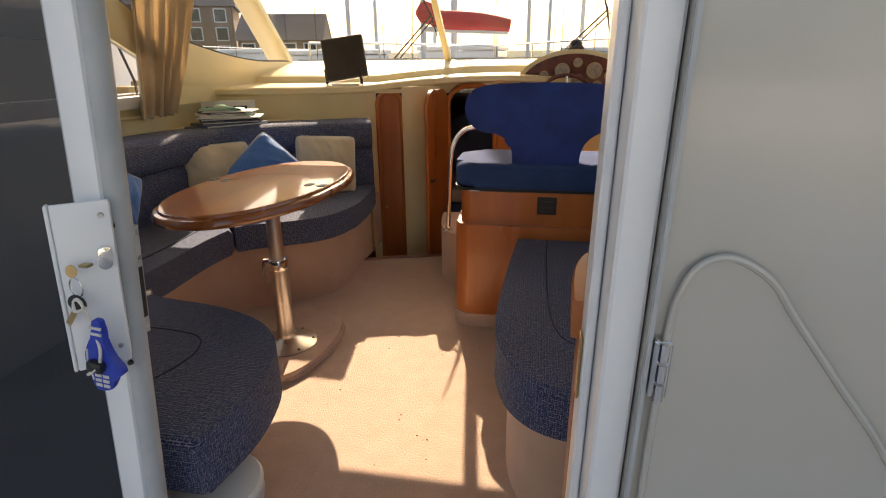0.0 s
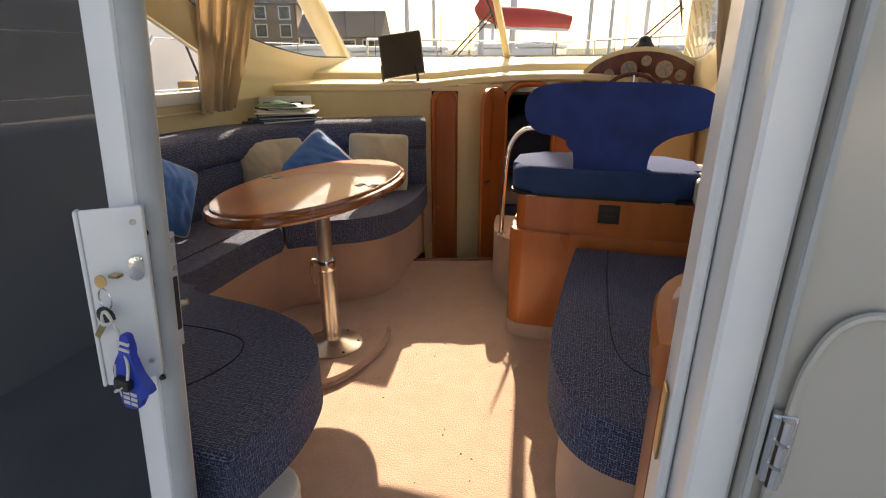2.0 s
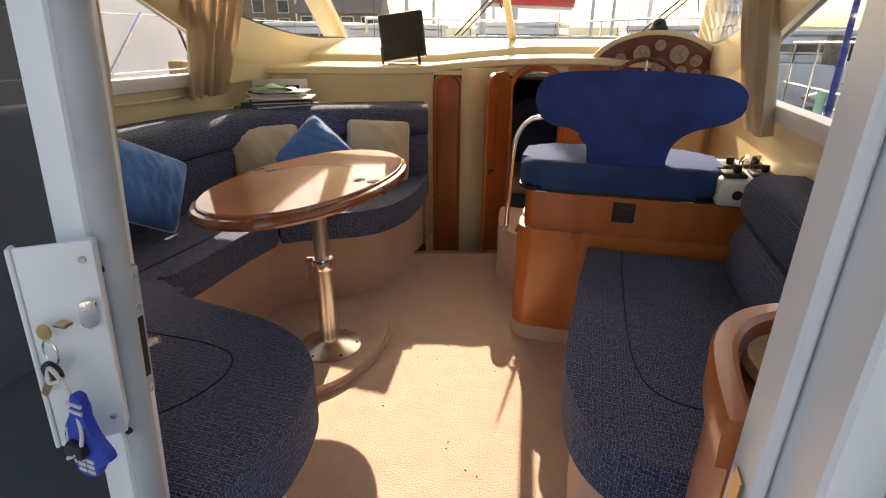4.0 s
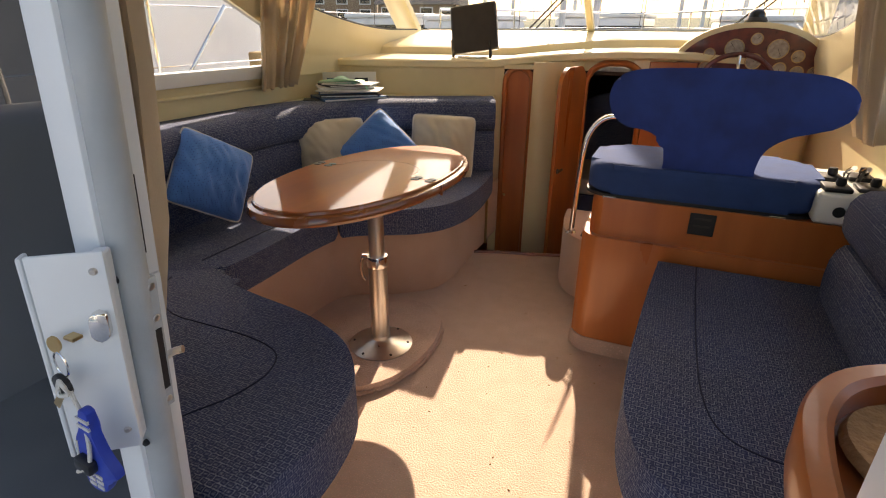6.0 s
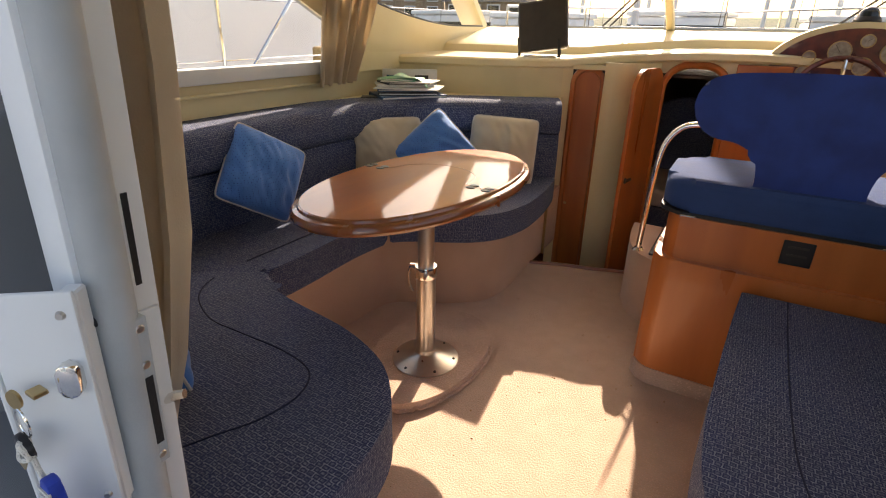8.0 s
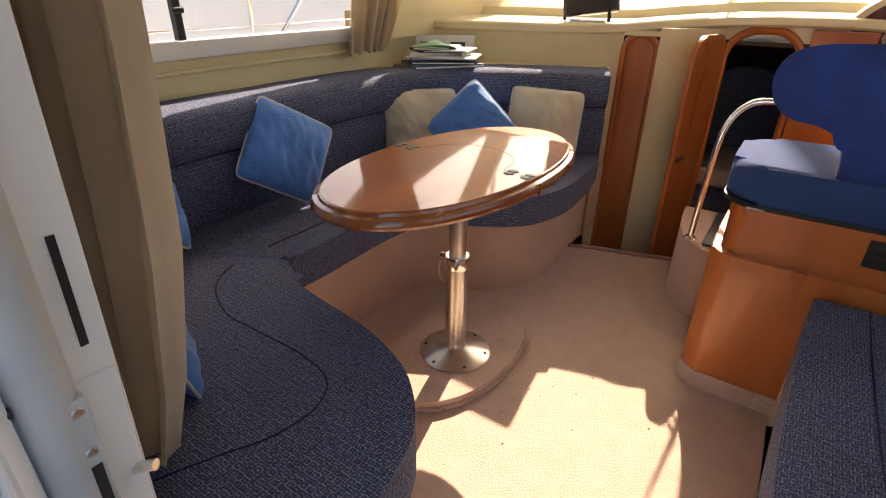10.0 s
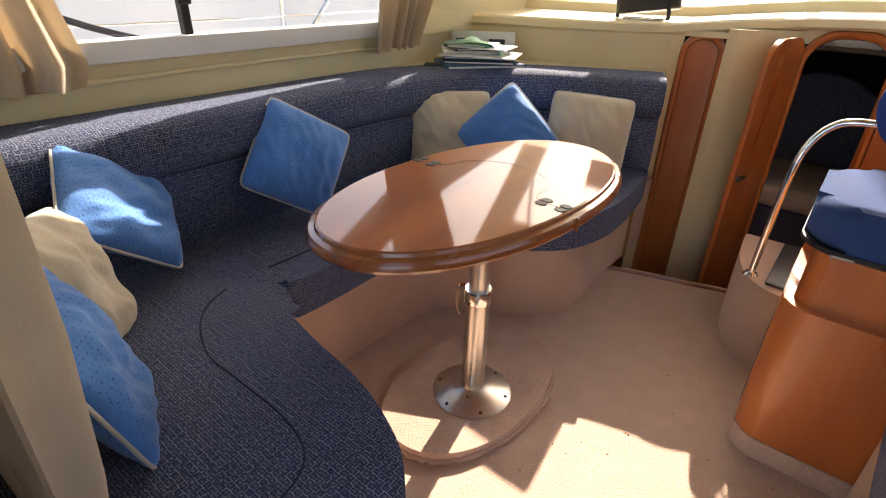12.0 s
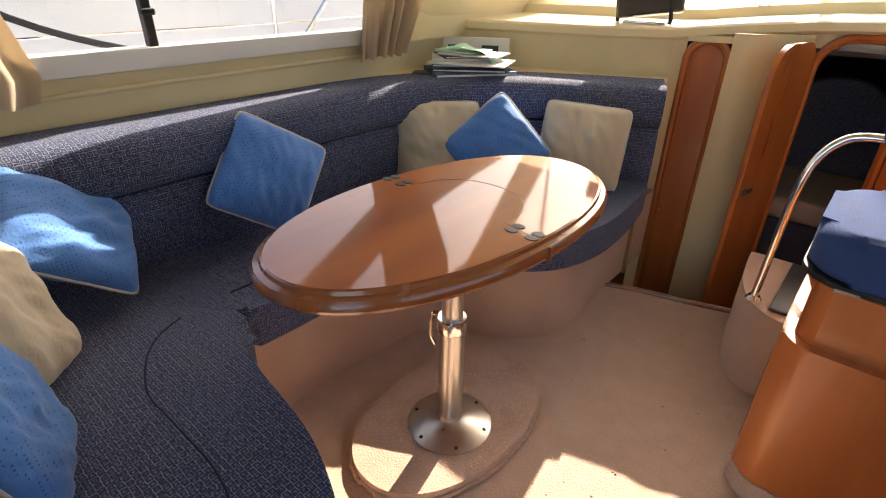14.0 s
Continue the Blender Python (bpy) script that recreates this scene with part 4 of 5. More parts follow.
# ---- helm seat on its wooden base ----
hb = thing("wooden_cabinet", "cherry wood cabinet under the helm seat", "cabinet")
CX0, CX1, CY0, CY1 = 0.365, 1.30, 2.485, 2.93
body_ol = curve_through([(CX0, CY1), (CX0, CY0 + 0.10), (CX0 + 0.012, CY0 + 0.045), (CX0 + 0.05, CY0 + 0.008), (CX0 + 0.11, CY0), (CX0 + 0.4, CY0)], 5)
body_ol = [(p.x, p.y) for p in body_ol] + [(CX1, CY0), (CX1, CY1)]
part("body", slab(body_ol, 0.065, 0.52, 0.018, 4, both=False), cherry, hb)
up_ol = grow(body_ol, -0.028)
part("upper_box", slab(up_ol, 0.52, 0.672), cherry, hb)
part("plinth", slab(grow(body_ol, 0.006), 0.001, 0.068, 0.01, 3, both=False), mat_carpet, hb, "carpeted plinth")
part("panel_joint", tube([(CX0 + 0.003, CY0 + 0.11, 0.40), (CX0 - 0.0005, CY0 + 0.115, 0.40), (CX0 - 0.0005, CY0 + 0.115, 0.10)], 0.002, 6), cherry_dark, hb)
part("panel_joint", tube([(CX0 - 0.0005, CY0 + 0.115, 0.40), (CX0 - 0.0005, CY1, 0.40)], 0.002, 6), cherry_dark, hb)
bd = part("badge", box(0.74, 0.825, CY0 + 0.022, CY0 + 0.028, 0.575, 0.655, 0.002, 1), black_plastic, hb, "small dark plate")
for z in (0.605, 0.632):
    part("lettering_bar", box(0.755, 0.81, CY0 + 0.0205, CY0 + 0.0222, z, z + 0.007), dark_metal, bd)
hs = thing("pilot_chair", "blue velvet helm seat with a T-shaped backrest", "seat")
cush = [(0.745 + x, 2.735 + y) for x, y in rounded(0.775, 0.42, 0.10, 8)]
part("seat", slab(cush, 0.68, 0.795, 0.035, 5), velvet_light, hs, "blue velvet seat cushion")
part("seat_board", slab(grow(cush, 0.004), 0.672, 0.684), rubber, hs)
tee = curve_through([(0.60, 0.665), (0.615, 0.76), (0.618, 0.82), (0.600, 0.885), (0.545, 0.918), (0.475, 0.93), (0.425, 0.965), (0.402, 1.03), (0.425, 1.095), (0.49, 1.125), (0.62, 1.135), (0.78, 1.138), (0.95, 1.133), (1.07, 1.120), (1.135, 1.085), (1.155, 1.03), (1.125, 0.975), (1.06, 0.95), (0.985, 0.925), (0.93, 0.880), (0.912, 0.82), (0.915, 0.76), (0.925, 0.665)], 5)
mt = Matrix.Translation((0, 2.585, 0)) @ Matrix.Rotation(radians(-4), 4, 'X') @ Matrix.Translation((0, 0, 0))
part("backrest", slab([(p.x, p.y) for p in tee], 0, 0.085, 0.028, 5, m=mt @ UP), velvet, hs, "deep blue T-shaped backrest")
part("piping", tube([mt @ Vector((p.x, -0.086 + 0.006, p.y)) for p in [Vector(q) for q in grow([(p.x, p.y) for p in tee], -0.012)]], 0.004, 6), velvet, hs)
for x in (0.43, 0.98):
    part("bracket", box(x, x + 0.05, 2.515, 2.53, 0.665, 0.677, 0.002, 1), chrome, hs)

step = thing("helm_step", "pale carpeted step moulding beside the helm base", "step")
step_ol = [(p.x, p.y) for p in curve_through([(0.155, 3.42), (0.165, 3.28), (0.19, 3.13), (0.235, 3.02), (0.30, 2.955), (0.36, 2.935)], 5)] + [(0.52, 2.935), (0.52, 3.42)]
part("body", slab(step_ol, 0.001, 0.315, 0.035, 5, both=False), base_carpet, step)
part("tread", box(0.30, 0.51, 2.98, 3.38, 0.318, 0.330, 0.006, 2), dark_metal, step, "dark ribbed tread plate")
rail = thing("grab_rail", "polished chrome grab rail beside the helm seat", "rail")
part("tube", tube(curve_through([(0.245, 3.04, 0.315), (0.25, 3.045, 0.50), (0.258, 3.05, 0.70), (0.275, 3.06, 0.80), (0.315, 3.075, 0.862), (0.375, 3.085, 0.888), (0.52, 3.09, 0.89)], 6), 0.0125, 12), chrome, rail)
part("flange", lathe([(0, 0.012), (0.018, 0.012), (0.028, 0.0)], 20, m=pose(0.245, 3.04, 0.3125)), chrome, rail)

# ---- helm dashboard pod ----
pod = thing("instrument_pod", "arched helm console with a burl panel of gauges", "console")
PCX, PCY = 0.955, 4.06


def pod_arch(w, h, z0, n=24):
    return [(PCX + w * math.cos(math.pi * i / n), z0 + h * math.sin(math.pi * i / n) ** 0.9) for i in range(n + 1)]


mp_ = Matrix.Translation((0, PCY, 0)) @ UP
part("shell", slab(pod_arch(0.415, 0.30, 1.00), -0.20, 0.045, 0.012, 3, m=mp_), cream, pod, "cream moulded pod")
part("panel", slab(pod_arch(0.385, 0.272, 1.00), 0.046, 0.052, 0.002, 1, m=mp_), burl, pod, "dark red burl panel")
for x, z, r in ((-0.30, 1.055, .030), (-0.215, 1.062, .033), (-0.205, 1.135, .030), (-0.085, 1.165, .050), (0.015, 1.215, .030), (0.02, 1.10, .042), (0.125, 1.165, .052), (0.225, 1.13, .032), (0.15, 1.065, .034), (0.235, 1.05, .033), (0.315, 1.05, .032)):
    g = part("gauge", lathe([(r, 0.0), (r, 0.007), (r * 0.88, 0.009), (r * 0.86, 0.004), (0, 0.004)], 24, m=Matrix.Translation((PCX + x, PCY - 0.052, z)) @ pose(0, 0, 0, 90)), gauge_face, pod, "round dial gauge")
    part("bezel", tube([(PCX + x + r * 0.95 * math.cos(a), PCY - 0.060, z + r * 0.95 * math.sin(a)) for a in (2 * math.pi * i / 20 for i in range(20))], 0.003, 6, closed=True), brass, g)
    part("needle", box(-0.001, 0.001, -0.0005, 0.0005, 0, r * 0.7, m=pose(PCX + x, PCY - 0.0585, z, 0, 40 + 900 * x, 0)), rubber, g)
part("console_body", box(0.62, 1.34, 4.05, 4.4, -0.40, 1.0, 0.03, 3), cream, pod)
part("footrest", box(0.72, 1.30, 3.90, 4.06, 0.45, 0.95, 0.04, 4), cream, pod)
comp = thing("compass", "domed black steering compass on the pod", "compass")
part("body", lathe([(0, 0), (0.055, 0.0), (0.058, 0.012), (0.050, 0.025), (0.047, 0.030), (0, 0.030)], 28, m=pose(0.955, 4.12, 1.296)), rubber, comp)
part("dome", lathe([(0.044, 0.0), (0.041, 0.018), (0.030, 0.034), (0.015, 0.042), (0, 0.044)], 28, m=pose(0.955, 4.12, 1.326)), boat_window, comp, "glossy glass dome")
wheel = thing("steering_wheel", "dark steering wheel with chrome spokes", "steering wheel")
mw = Matrix.Translation((0.90, 3.86, 0.975)) @ Matrix.Rotation(radians(62), 4, 'X')
part("rim", tube([mw @ Vector((0.185 * math.cos(a), 0.185 * math.sin(a), 0)) for a in (2 * math.pi * i / 40 for i in range(40))], 0.013, 10, closed=True), burl, wheel)
for a in (90, 210, 330):
    part("spoke", tube([mw @ Vector((0, 0, -0.04)), mw @ Vector((0.1 * math.cos(radians(a)), 0.1 * math.sin(radians(a)), -0.02)), mw @ Vector((0.185 * math.cos(radians(a)), 0.185 * math.sin(radians(a)), 0))], 0.010, 8), chrome, wheel)
part("hub", lathe([(0, 0.0), (0.04, -0.005), (0.05, -0.03), (0.03, -0.12), (0, -0.12)], 20, m=mw), white_plastic, wheel)

# ---- starboard settee, control box, galley ----
s2 = thing("bench_seat", "navy woven bench with rounded end on a carpeted base", "bench")
c2 = curve_through([(0.665, 2.47), (0.645, 2.2), (0.632, 1.95), (0.625, 1.70), (0.640, 1.53), (0.690, 1.40), (0.78, 1.325), (0.92, 1.30), (1.06, 1.30)], 6)
ol = [(p.x, p.y) for p in c2] + [(1.30, 1.30), (1.30, 2.47)]
part("seat_cushion", slab(ol, SEAT - 0.15, SEAT, 0.045, 5), navy, s2)
part("base", slab(grow(ol, -0.045), 0.001, SEAT - 0.12), base_carpet, s2, "pink-beige carpeted base")
sm = curve_through([(0.79, 2.44), (0.785, 2.2), (0.785, 1.9), (0.795, 1.68), (0.83, 1.56), (0.91, 1.515), (1.05, 1.51)], 6)
part("seam", tube([(p.x, p.y, SEAT + 0.0005) for p in sm], 0.0022, 6), piping_navy, s2)
bpath = [(1.165, 2.37, 0), (1.165, 2.0, 0), (1.165, 1.6, 0), (1.165, 1.30, 0)]
part("backrest_upper", sweep(bpath, roll(-0.155, 0.02, 0.66, 0.835, 0.09)), navy, s2, "thick navy upper back roll")
part("backrest_lower", sweep([(p[0], p[1] - 0.02, 0) for p in bpath], roll(-0.14, 0.03, 0.44, 0.67, 0.06)), navy, s2)
ctl = thing("control_box", "white control box with black throttle levers", "control box")
part("body", box(1.10, 1.325, 2.50, 2.90, 0.675, 0.775, 0.012, 3), white_plastic, ctl)
part("foot", box(1.12, 1.30, 2.52, 2.86, 0.66, 0.68), white_plastic, ctl)
part("port_hole", lathe([(0, 0.003), (0.016, 0.003), (0.018, 0)], 18, m=pose(1.165, 2.499, 0.72, 90)), rubber, ctl)
for x, y in ((1.155, 2.57), (1.255, 2.60), (1.16, 2.72), (1.26, 2.76)):
    part("switch", box(x - 0.04, x + 0.04, y - 0.045, y + 0.045, 0.776, 0.792, 0.006, 2), black_plastic, ctl)
    part("knob", lathe([(0, 0.03), (0.013, 0.028), (0.016, 0.012), (0.012, 0)], 14, m=pose(x + 0.01, y, 0.79)), black_plastic, ctl)
for x in (1.19, 1.23):
    part("lever", tube([(x, 2.66, 0.776), (x, 2.63, 0.83), (x, 2.58, 0.85)], 0.008, 8), chrome, ctl)
galley = thing("galley_unit", "curved wooden galley cabinet with raised rim", "cabinet")
gp = curve_through([(0.800, 0.925), (0.805, 1.02), (0.820, 1.10), (0.86, 1.17), (0.93, 1.215), (1.02, 1.23), (1.30, 1.235)], 6)
gol = [(p.x, p.y) for p in gp] + [(1.30, 0.925)]
part("body", slab(gol, 0.001, 0.84), cherry, galley)
part("top", slab(grow(gol, -0.01), 0.84, 0.862), cherry_dark, galley, "red-brown recessed top")
part("rim", sweep([(p.x, p.y, 0.835) for p in gp], [(-0.012, 0), (0.016, 0), (0.018, 0.008), (0.018, 0.055), (0.010, 0.062), (-0.010, 0.062), (-0.014, 0.055)]), cherry, galley, "raised wooden fiddle rail")
bowl = thing("woven_tray", "round woven cork mat on the galley top", "mat")
part("disc", lathe([(0, 0), (0.075, 0.0), (0.085, 0.010), (0.080, 0.022), (0.06, 0.018), (0, 0.016)], 28, m=pose(0.925, 1.075, 0.862)), wicker, bowl)

# ---- bin under the settee end ----
bn = thing("waste_bin", "white round bin with a lid and liner", "bin")
part("bucket", lathe([(0, 0.001), (0.105, 0.001), (0.122, 0.20), (0.0, 0.20)], 32, m=pose(-0.055, 1.135, 0)), white_plastic, bn)
part("liner", lathe([(0.123, 0.15), (0.128, 0.17), (0.127, 0.197), (0.118, 0.204)], 24, m=pose(-0.052, 1.135, 0)), bag_white, bn, "thin white bin liner")
part("lid", lathe([(0.128, 0.203), (0.131, 0.210), (0.124, 0.222), (0.10, 0.228), (0.0, 0.230)], 36, m=pose(-0.055, 1.135, 0)), white_plastic, bn, "smooth white lid")
hatch_f = thing("floor_hatch", "carpeted floor hatch with a fine joint", "hatch")
part("panel", box(-0.16, 0.08, 1.27, 1.50, 0.0005, 0.004, 0.001, 1), carpet, hatch_f)

# ---- curtains ----
def curtain(label, rows, folds, depth, thick=0.004, seed=1, closed_hem=True):
    """rows: (start, end, fold depth factor) from hem to head; folds run upwards."""
    ob = thing("curtain", label, "curtain")
    n = folds * 10
    grid = []
    for k, (a, c, f) in enumerate(rows):
        a, c = Vector(a), Vector(c)
        d = (c - a).normalized()
        nrm = Vector((d.y, -d.x, 0)).normalized()
        row = []
        for i in range(n + 1):
            s = i / n
            ph = folds * 2 * math.pi * (s + 0.05 * math.sin(7 * s + seed))
            off = f * depth * (math.sin(ph) + 0.35 * math.sin(2.3 * ph + seed + 0.25 * k))
            row.append(a.lerp(c, s) + nrm * off + Vector((0, 0, 0.006 * math.sin(ph + 1) if k == 0 else 0)))
        grid.append(row)
    dense = []
    for i in range(len(grid) - 1):
        for q in range(4):
            dense.append([p.lerp(w, q / 4) for p, w in zip(grid[i], grid[i + 1])])
    dense.append(grid[-1])
    part("cloth", loft(dense, thick), curtain_cloth, ob, smooth=70)
    return ob


curtain("beige dotted curtain gathered beside the side window", [((-1.335, 2.70, 0.955), (-1.31, 2.93, 0.965), 0.9), ((-1.335, 2.71, 1.0), (-1.30, 2.93, 1.0), 1), ((-1.32, 2.72, 1.25), (-1.26, 3.02, 1.25), 1), ((-1.28, 2.72, 1.6), (-1.20, 3.10, 1.6), 1), ((-1.25, 2.72, 1.95), (-1.18, 3.12, 1.95), 1)], 5, 0.022)
curtain("beige dotted curtain at the aft end of the window", [((-1.35, 1.18, 0.955), (-1.345, 1.58, 0.955), 1.2), ((-1.35, 1.18, 1.02), (-1.345, 1.60, 1.02), 1.2), ((-1.32, 1.18, 1.4), (-1.32, 1.50, 1.4), 1), ((-1.28, 1.18, 1.95), (-1.28, 1.50, 1.95), 1)], 4, 0.020, seed=3)
curtain("pale beige curtain gathered beside the helm window", [((1.27, 2.72, 0.90), (1.27, 2.93, 0.90), 0.9), ((1.26, 2.72, 1.0), (1.25, 2.98, 1.0), 1), ((1.23, 2.75, 1.3), (1.21, 3.08, 1.3), 1), ((1.18, 2.78, 1.95), (1.16, 3.2, 1.95), 1)], 5, 0.020, seed=5)
curtain("beige dotted curtain hanging inside the saloon door", [((-0.60, 1.075, 0.49), (-0.275, 1.09, 0.49), 0.8), ((-0.53, 1.075, 0.70), (-0.185, 1.09, 0.70), 1), ((-0.46, 1.075, 0.95), (-0.110, 1.09, 0.95), 1.1), ((-0.43, 1.075, 1.2), (-0.070, 1.09, 1.2), 1), ((-0.40, 1.075, 1.6), (-0.04, 1.09, 1.6), 1), ((-0.36, 1.075, 1.95), (-0.02, 1.09, 1.95), 1)], 6, 0.026, seed=8)

# ---- loose things on the ledges ----
structure("ledge", slab([(-1.40, 2.85), (-1.16, 2.98), (-0.95, 3.20), (-0.50, 3.47), (-0.36, 3.55), (-0.42, 3.75), (-0.72, 3.62), (-1.05, 3.50), (-1.40, 3.40)], 0.80, 0.875, 0.01, 2), cream_vinyl, "cream ledge behind the settee back", "ledge")
rng = random.Random(11)
z = 0.876
stack = [(0.29, 0.21, 0.020, paper_blue), (0.25, 0.20, 0.013, paper_dark), (0.23, 0.17, 0.016, paper_blue), (0.27, 0.19, 0.006, paper_white), (0.24, 0.16, 0.012, paper_white), (0.20, 0.16, 0.010, paper_dark), (0.22, 0.15, 0.006, paper_white), (0.17, 0.13, 0.010, paper_green)]
for w, d, h, mt_ in stack:
    w, d, h = w * 1.3, d * 1.2, h * 1.05
    bk = thing("magazine", "glossy magazine or chart book in a stack on the ledge", "magazine", "magazines stacked on the ledge")
    bk.location = (-1.12 + rng.uniform(-.045, .045), 3.17 + rng.uniform(-.025, .025), z)
    bk.rotation_euler = (0, 0, radians(32 + rng.uniform(-26, 26)))
    part("cover", box(-w / 2, w / 2, -d / 2, d / 2, 0, h, 0.0015, 1), mt_, bk)
    part("paper_block", box(-w / 2 + 0.006, w / 2 - 0.006, -d / 2 - 0.0012, d / 2 - 0.004, h * 0.35, h * 0.75), paper_white, bk)
    z += h + 0.0005
leaflet = thing("leaflet", "pale green leaflet drooping over the magazine stack", "leaflet")
lm = pose(-1.10, 3.16, z + 0.002, 0, 0, 26)
part("sheet", loft([[lm @ Vector((0.018 * k - 0.09, 0.02 * r - 0.06, 0.016 * math.sin(0.8 * k) * (0.3 + 0.1 * r) + 0.012 - 0.0028 * max(0, k - 6) ** 2)) for k in range(12)] for r in range(6)], 0.0012), leaf_green, leaflet)
cd = thing("magazine_holder", "grey upright magazine holder behind the stack", "holder")
part("back", box(-0.16, 0.16, 0.125, 0.132, 0.0, 0.155, 0.002, 1, m=pose(-1.14, 3.21, 0.876, -8, 0, 32)), paper_white, cd, "white printed card")
part("picture", box(-0.135, -0.09, 0.122, 0.1245, 0.05, 0.12, m=pose(-1.14, 3.21, 0.876, -8, 0, 32)), paper_blue, cd)
part("picture", box(0.03, 0.11, 0.122, 0.1245, 0.08, 0.12, m=pose(-1.14, 3.21, 0.876, -8, 0, 32)), paper_dark, cd)
pd = thing("notebook", "slim dark notebook lying on the ledge", "notebook")
part("cover", box(-0.075, 0.075, -0.045, 0.045, 0, 0.010, 0.003, 2, m=pose(-1.235, 3.02, 0.8765, 0, 0, 35)), paper_dark, pd)

mon = thing("monitor", "dark rectangular instrument on a swivel bracket", "monitor")
mm = Matrix.Translation((-0.60, 3.80, 1.10)) @ Matrix.Rotation(radians(9), 4, 'Z') @ Matrix.Rotation(radians(-13), 4, 'X') @ Matrix.Rotation(radians(-8), 4, 'Y')
part("casing", box(-0.125, 0.165, -0.012, 0.045, 0.022, 0.305, 0.012, 3, m=mm), dark_metal, mon, "dark bronze casing")
part("front", box(-0.112, 0.152, -0.0155, -0.0125, 0.030, 0.290, 0.001, 1, m=mm), dark_metal, mon)
for x in (-0.135, 0.115):
    part("bracket_arm", tube([(-0.60 + x, 3.81, 1.088), (-0.60 + x, 3.815, 1.11), (-0.612 + x, 3.815, 1.19)], 0.010, 8), rubber, mon)
part("bracket_foot", box(-0.70, -0.50, 3.79, 3.835, 1.083, 1.095, 0.004, 2), chrome, mon)

crumbs = bmesh.new()
rng = random.Random(21)
for i in range(70):
    x, y = rng.uniform(-0.3, 0.55), rng.uniform(1.25, 3.2)
    s = rng.uniform(0.0015, 0.0045)
    lathe([(0, s * 0.9), (s * 0.8, s * 0.4), (s, 0.0)], 6, m=pose(x, y, 0.0005, 0, 0, rng.uniform(0, 180)) @ Matrix.Diagonal((1, rng.uniform(0.4, 1), 1, 1)), bm=crumbs)
tagged(finish("crumbs", crumbs, wicker), "brown crumbs and lint scattered on the carpet", "crumbs", kind="stuff")


# ---- outside: water, neighbours, masts, shore ----
structure("water", box(-2500, 2500, -2500, 2500, -1.0, -0.9), water, "grey-green harbour water to the horizon", "water")
structure("own_foredeck", slab([(-1.5, 4.75), (1.5, 4.75), (1.1, 6.5), (0.5, 8.2), (0.0, 9.0), (-0.5, 8.2), (-1.1, 6.5)], 1.05, 1.13, 0.03, 3), boat_white, "white foredeck of the boat beyond the windscreen", "deck")
for nm, xs, top in (("hull_port", (-1.75, -1.47), 0.98), ("hull_starboard", (1.41, 1.75), 0.78)):
    structure(nm, box(*xs, -2.2, 4.9, -0.95, top, 0.05, 3), boat_white, "white side deck and hull of the boat", "hull")

for x0, sgn, px in ((-0.50, 1, -0.10), (0.86, 1, 1.2)):
    wp = thing("windscreen_wiper", "black pantograph wiper on the windscreen", "wiper")
    foot = Vector(screen_point(x0, 0.0)) + Vector((0, 0.06, 0.02))
    tip = Vector(screen_point(px, 0.35)) + Vector((0, 0.06, 0.03))
    part("arm", tube([foot, tip], 0.007, 6), rubber, wp)
    part("arm", tube([foot + Vector((0.05, 0, 0)), tip + Vector((0.02, 0, -0.02))], 0.006, 6), rubber, wp)
    part("blade", tube([tip + Vector((-0.07, -0.10, 0.16)), tip, tip + Vector((0.035, 0.06, -0.15))], 0.009, 6, radii=[0.003, 0.009, 0.003]), rubber, wp)


def guard_rail(name, pts, h, label):
    g = thing(name, label, "guard rail")
    for p in pts:
        part("post", tube([p, (p[0], p[1], p[2] + h)], 0.012, 6), chrome, g)
    for f in (0.5, 1.0):
        part("bar", tube([(p[0], p[1], p[2] + h * f) for p in pts], 0.012 if f == 1 else 0.006, 6), chrome, g)


guard_rail("bow_rail", [(-1.45, 5.2, 1.05), (-1.15, 6.5, 1.08), (-0.6, 8.0, 1.1), (0, 8.9, 1.1), (0.6, 8.0, 1.1), (1.15, 6.5, 1.08), (1.45, 5.2, 1.05)], 0.36, "polished bow rail round the foredeck")


def motor_boat(x, y, rz, length, h, label):
    m = Matrix.Translation((x, y, -0.9)) @ Matrix.Rotation(radians(rz), 4, 'Z')
    o = thing("motor_boat", label, "boat", "boats moored in the marina")
    w = length * 0.17
    hull = [(-w, -length / 2), (w, -length / 2), (w, length * 0.15), (w * 0.6, length * 0.38), (0, length / 2), (-w * 0.6, length * 0.38), (-w, length * 0.15)]
    part("hull", slab(hull, 0, h * 0.5, 0.08, 3, m=m), boat_white, o)
    cab = [(-w * 0.8, -length * 0.25), (w * 0.8, -length * 0.25), (w * 0.7, length * 0.12), (-w * 0.7, length * 0.12)]
    part("cabin", slab(cab, h * 0.5, h * 0.82, 0.12, 3, m=m), boat_white, o)
    part("windows", slab(grow(cab, 0.012), h * 0.6, h * 0.72, m=m), boat_window, o, "dark cabin windows")
    part("roof", slab(grow(cab, 0.1), h * 0.82, h * 0.88, 0.05, 2, m=m), boat_white, o)
    for i in range(3):
        part("rail_post", tube([m @ Vector((w * 0.8, length * (0.1 + 0.12 * i) - 0.3, h * 0.5)), m @ Vector((w * 0.7, length * (0.1 + 0.12 * i) - 0.3, h * 0.62))], 0.03, 5), chrome, o)
    part("rail", tube([m @ Vector((w * 0.95, -length * 0.1, h * 0.62)), m @ Vector((w * 0.6, length * 0.36, h * 0.63)), m @ Vector((0, length * 0.48, h * 0.64)), m @ Vector((-w * 0.6, length * 0.36, h * 0.63)), m @ Vector((-w * 0.95, -length * 0.1, h * 0.62))], 0.03, 5), chrome, o)
    return o


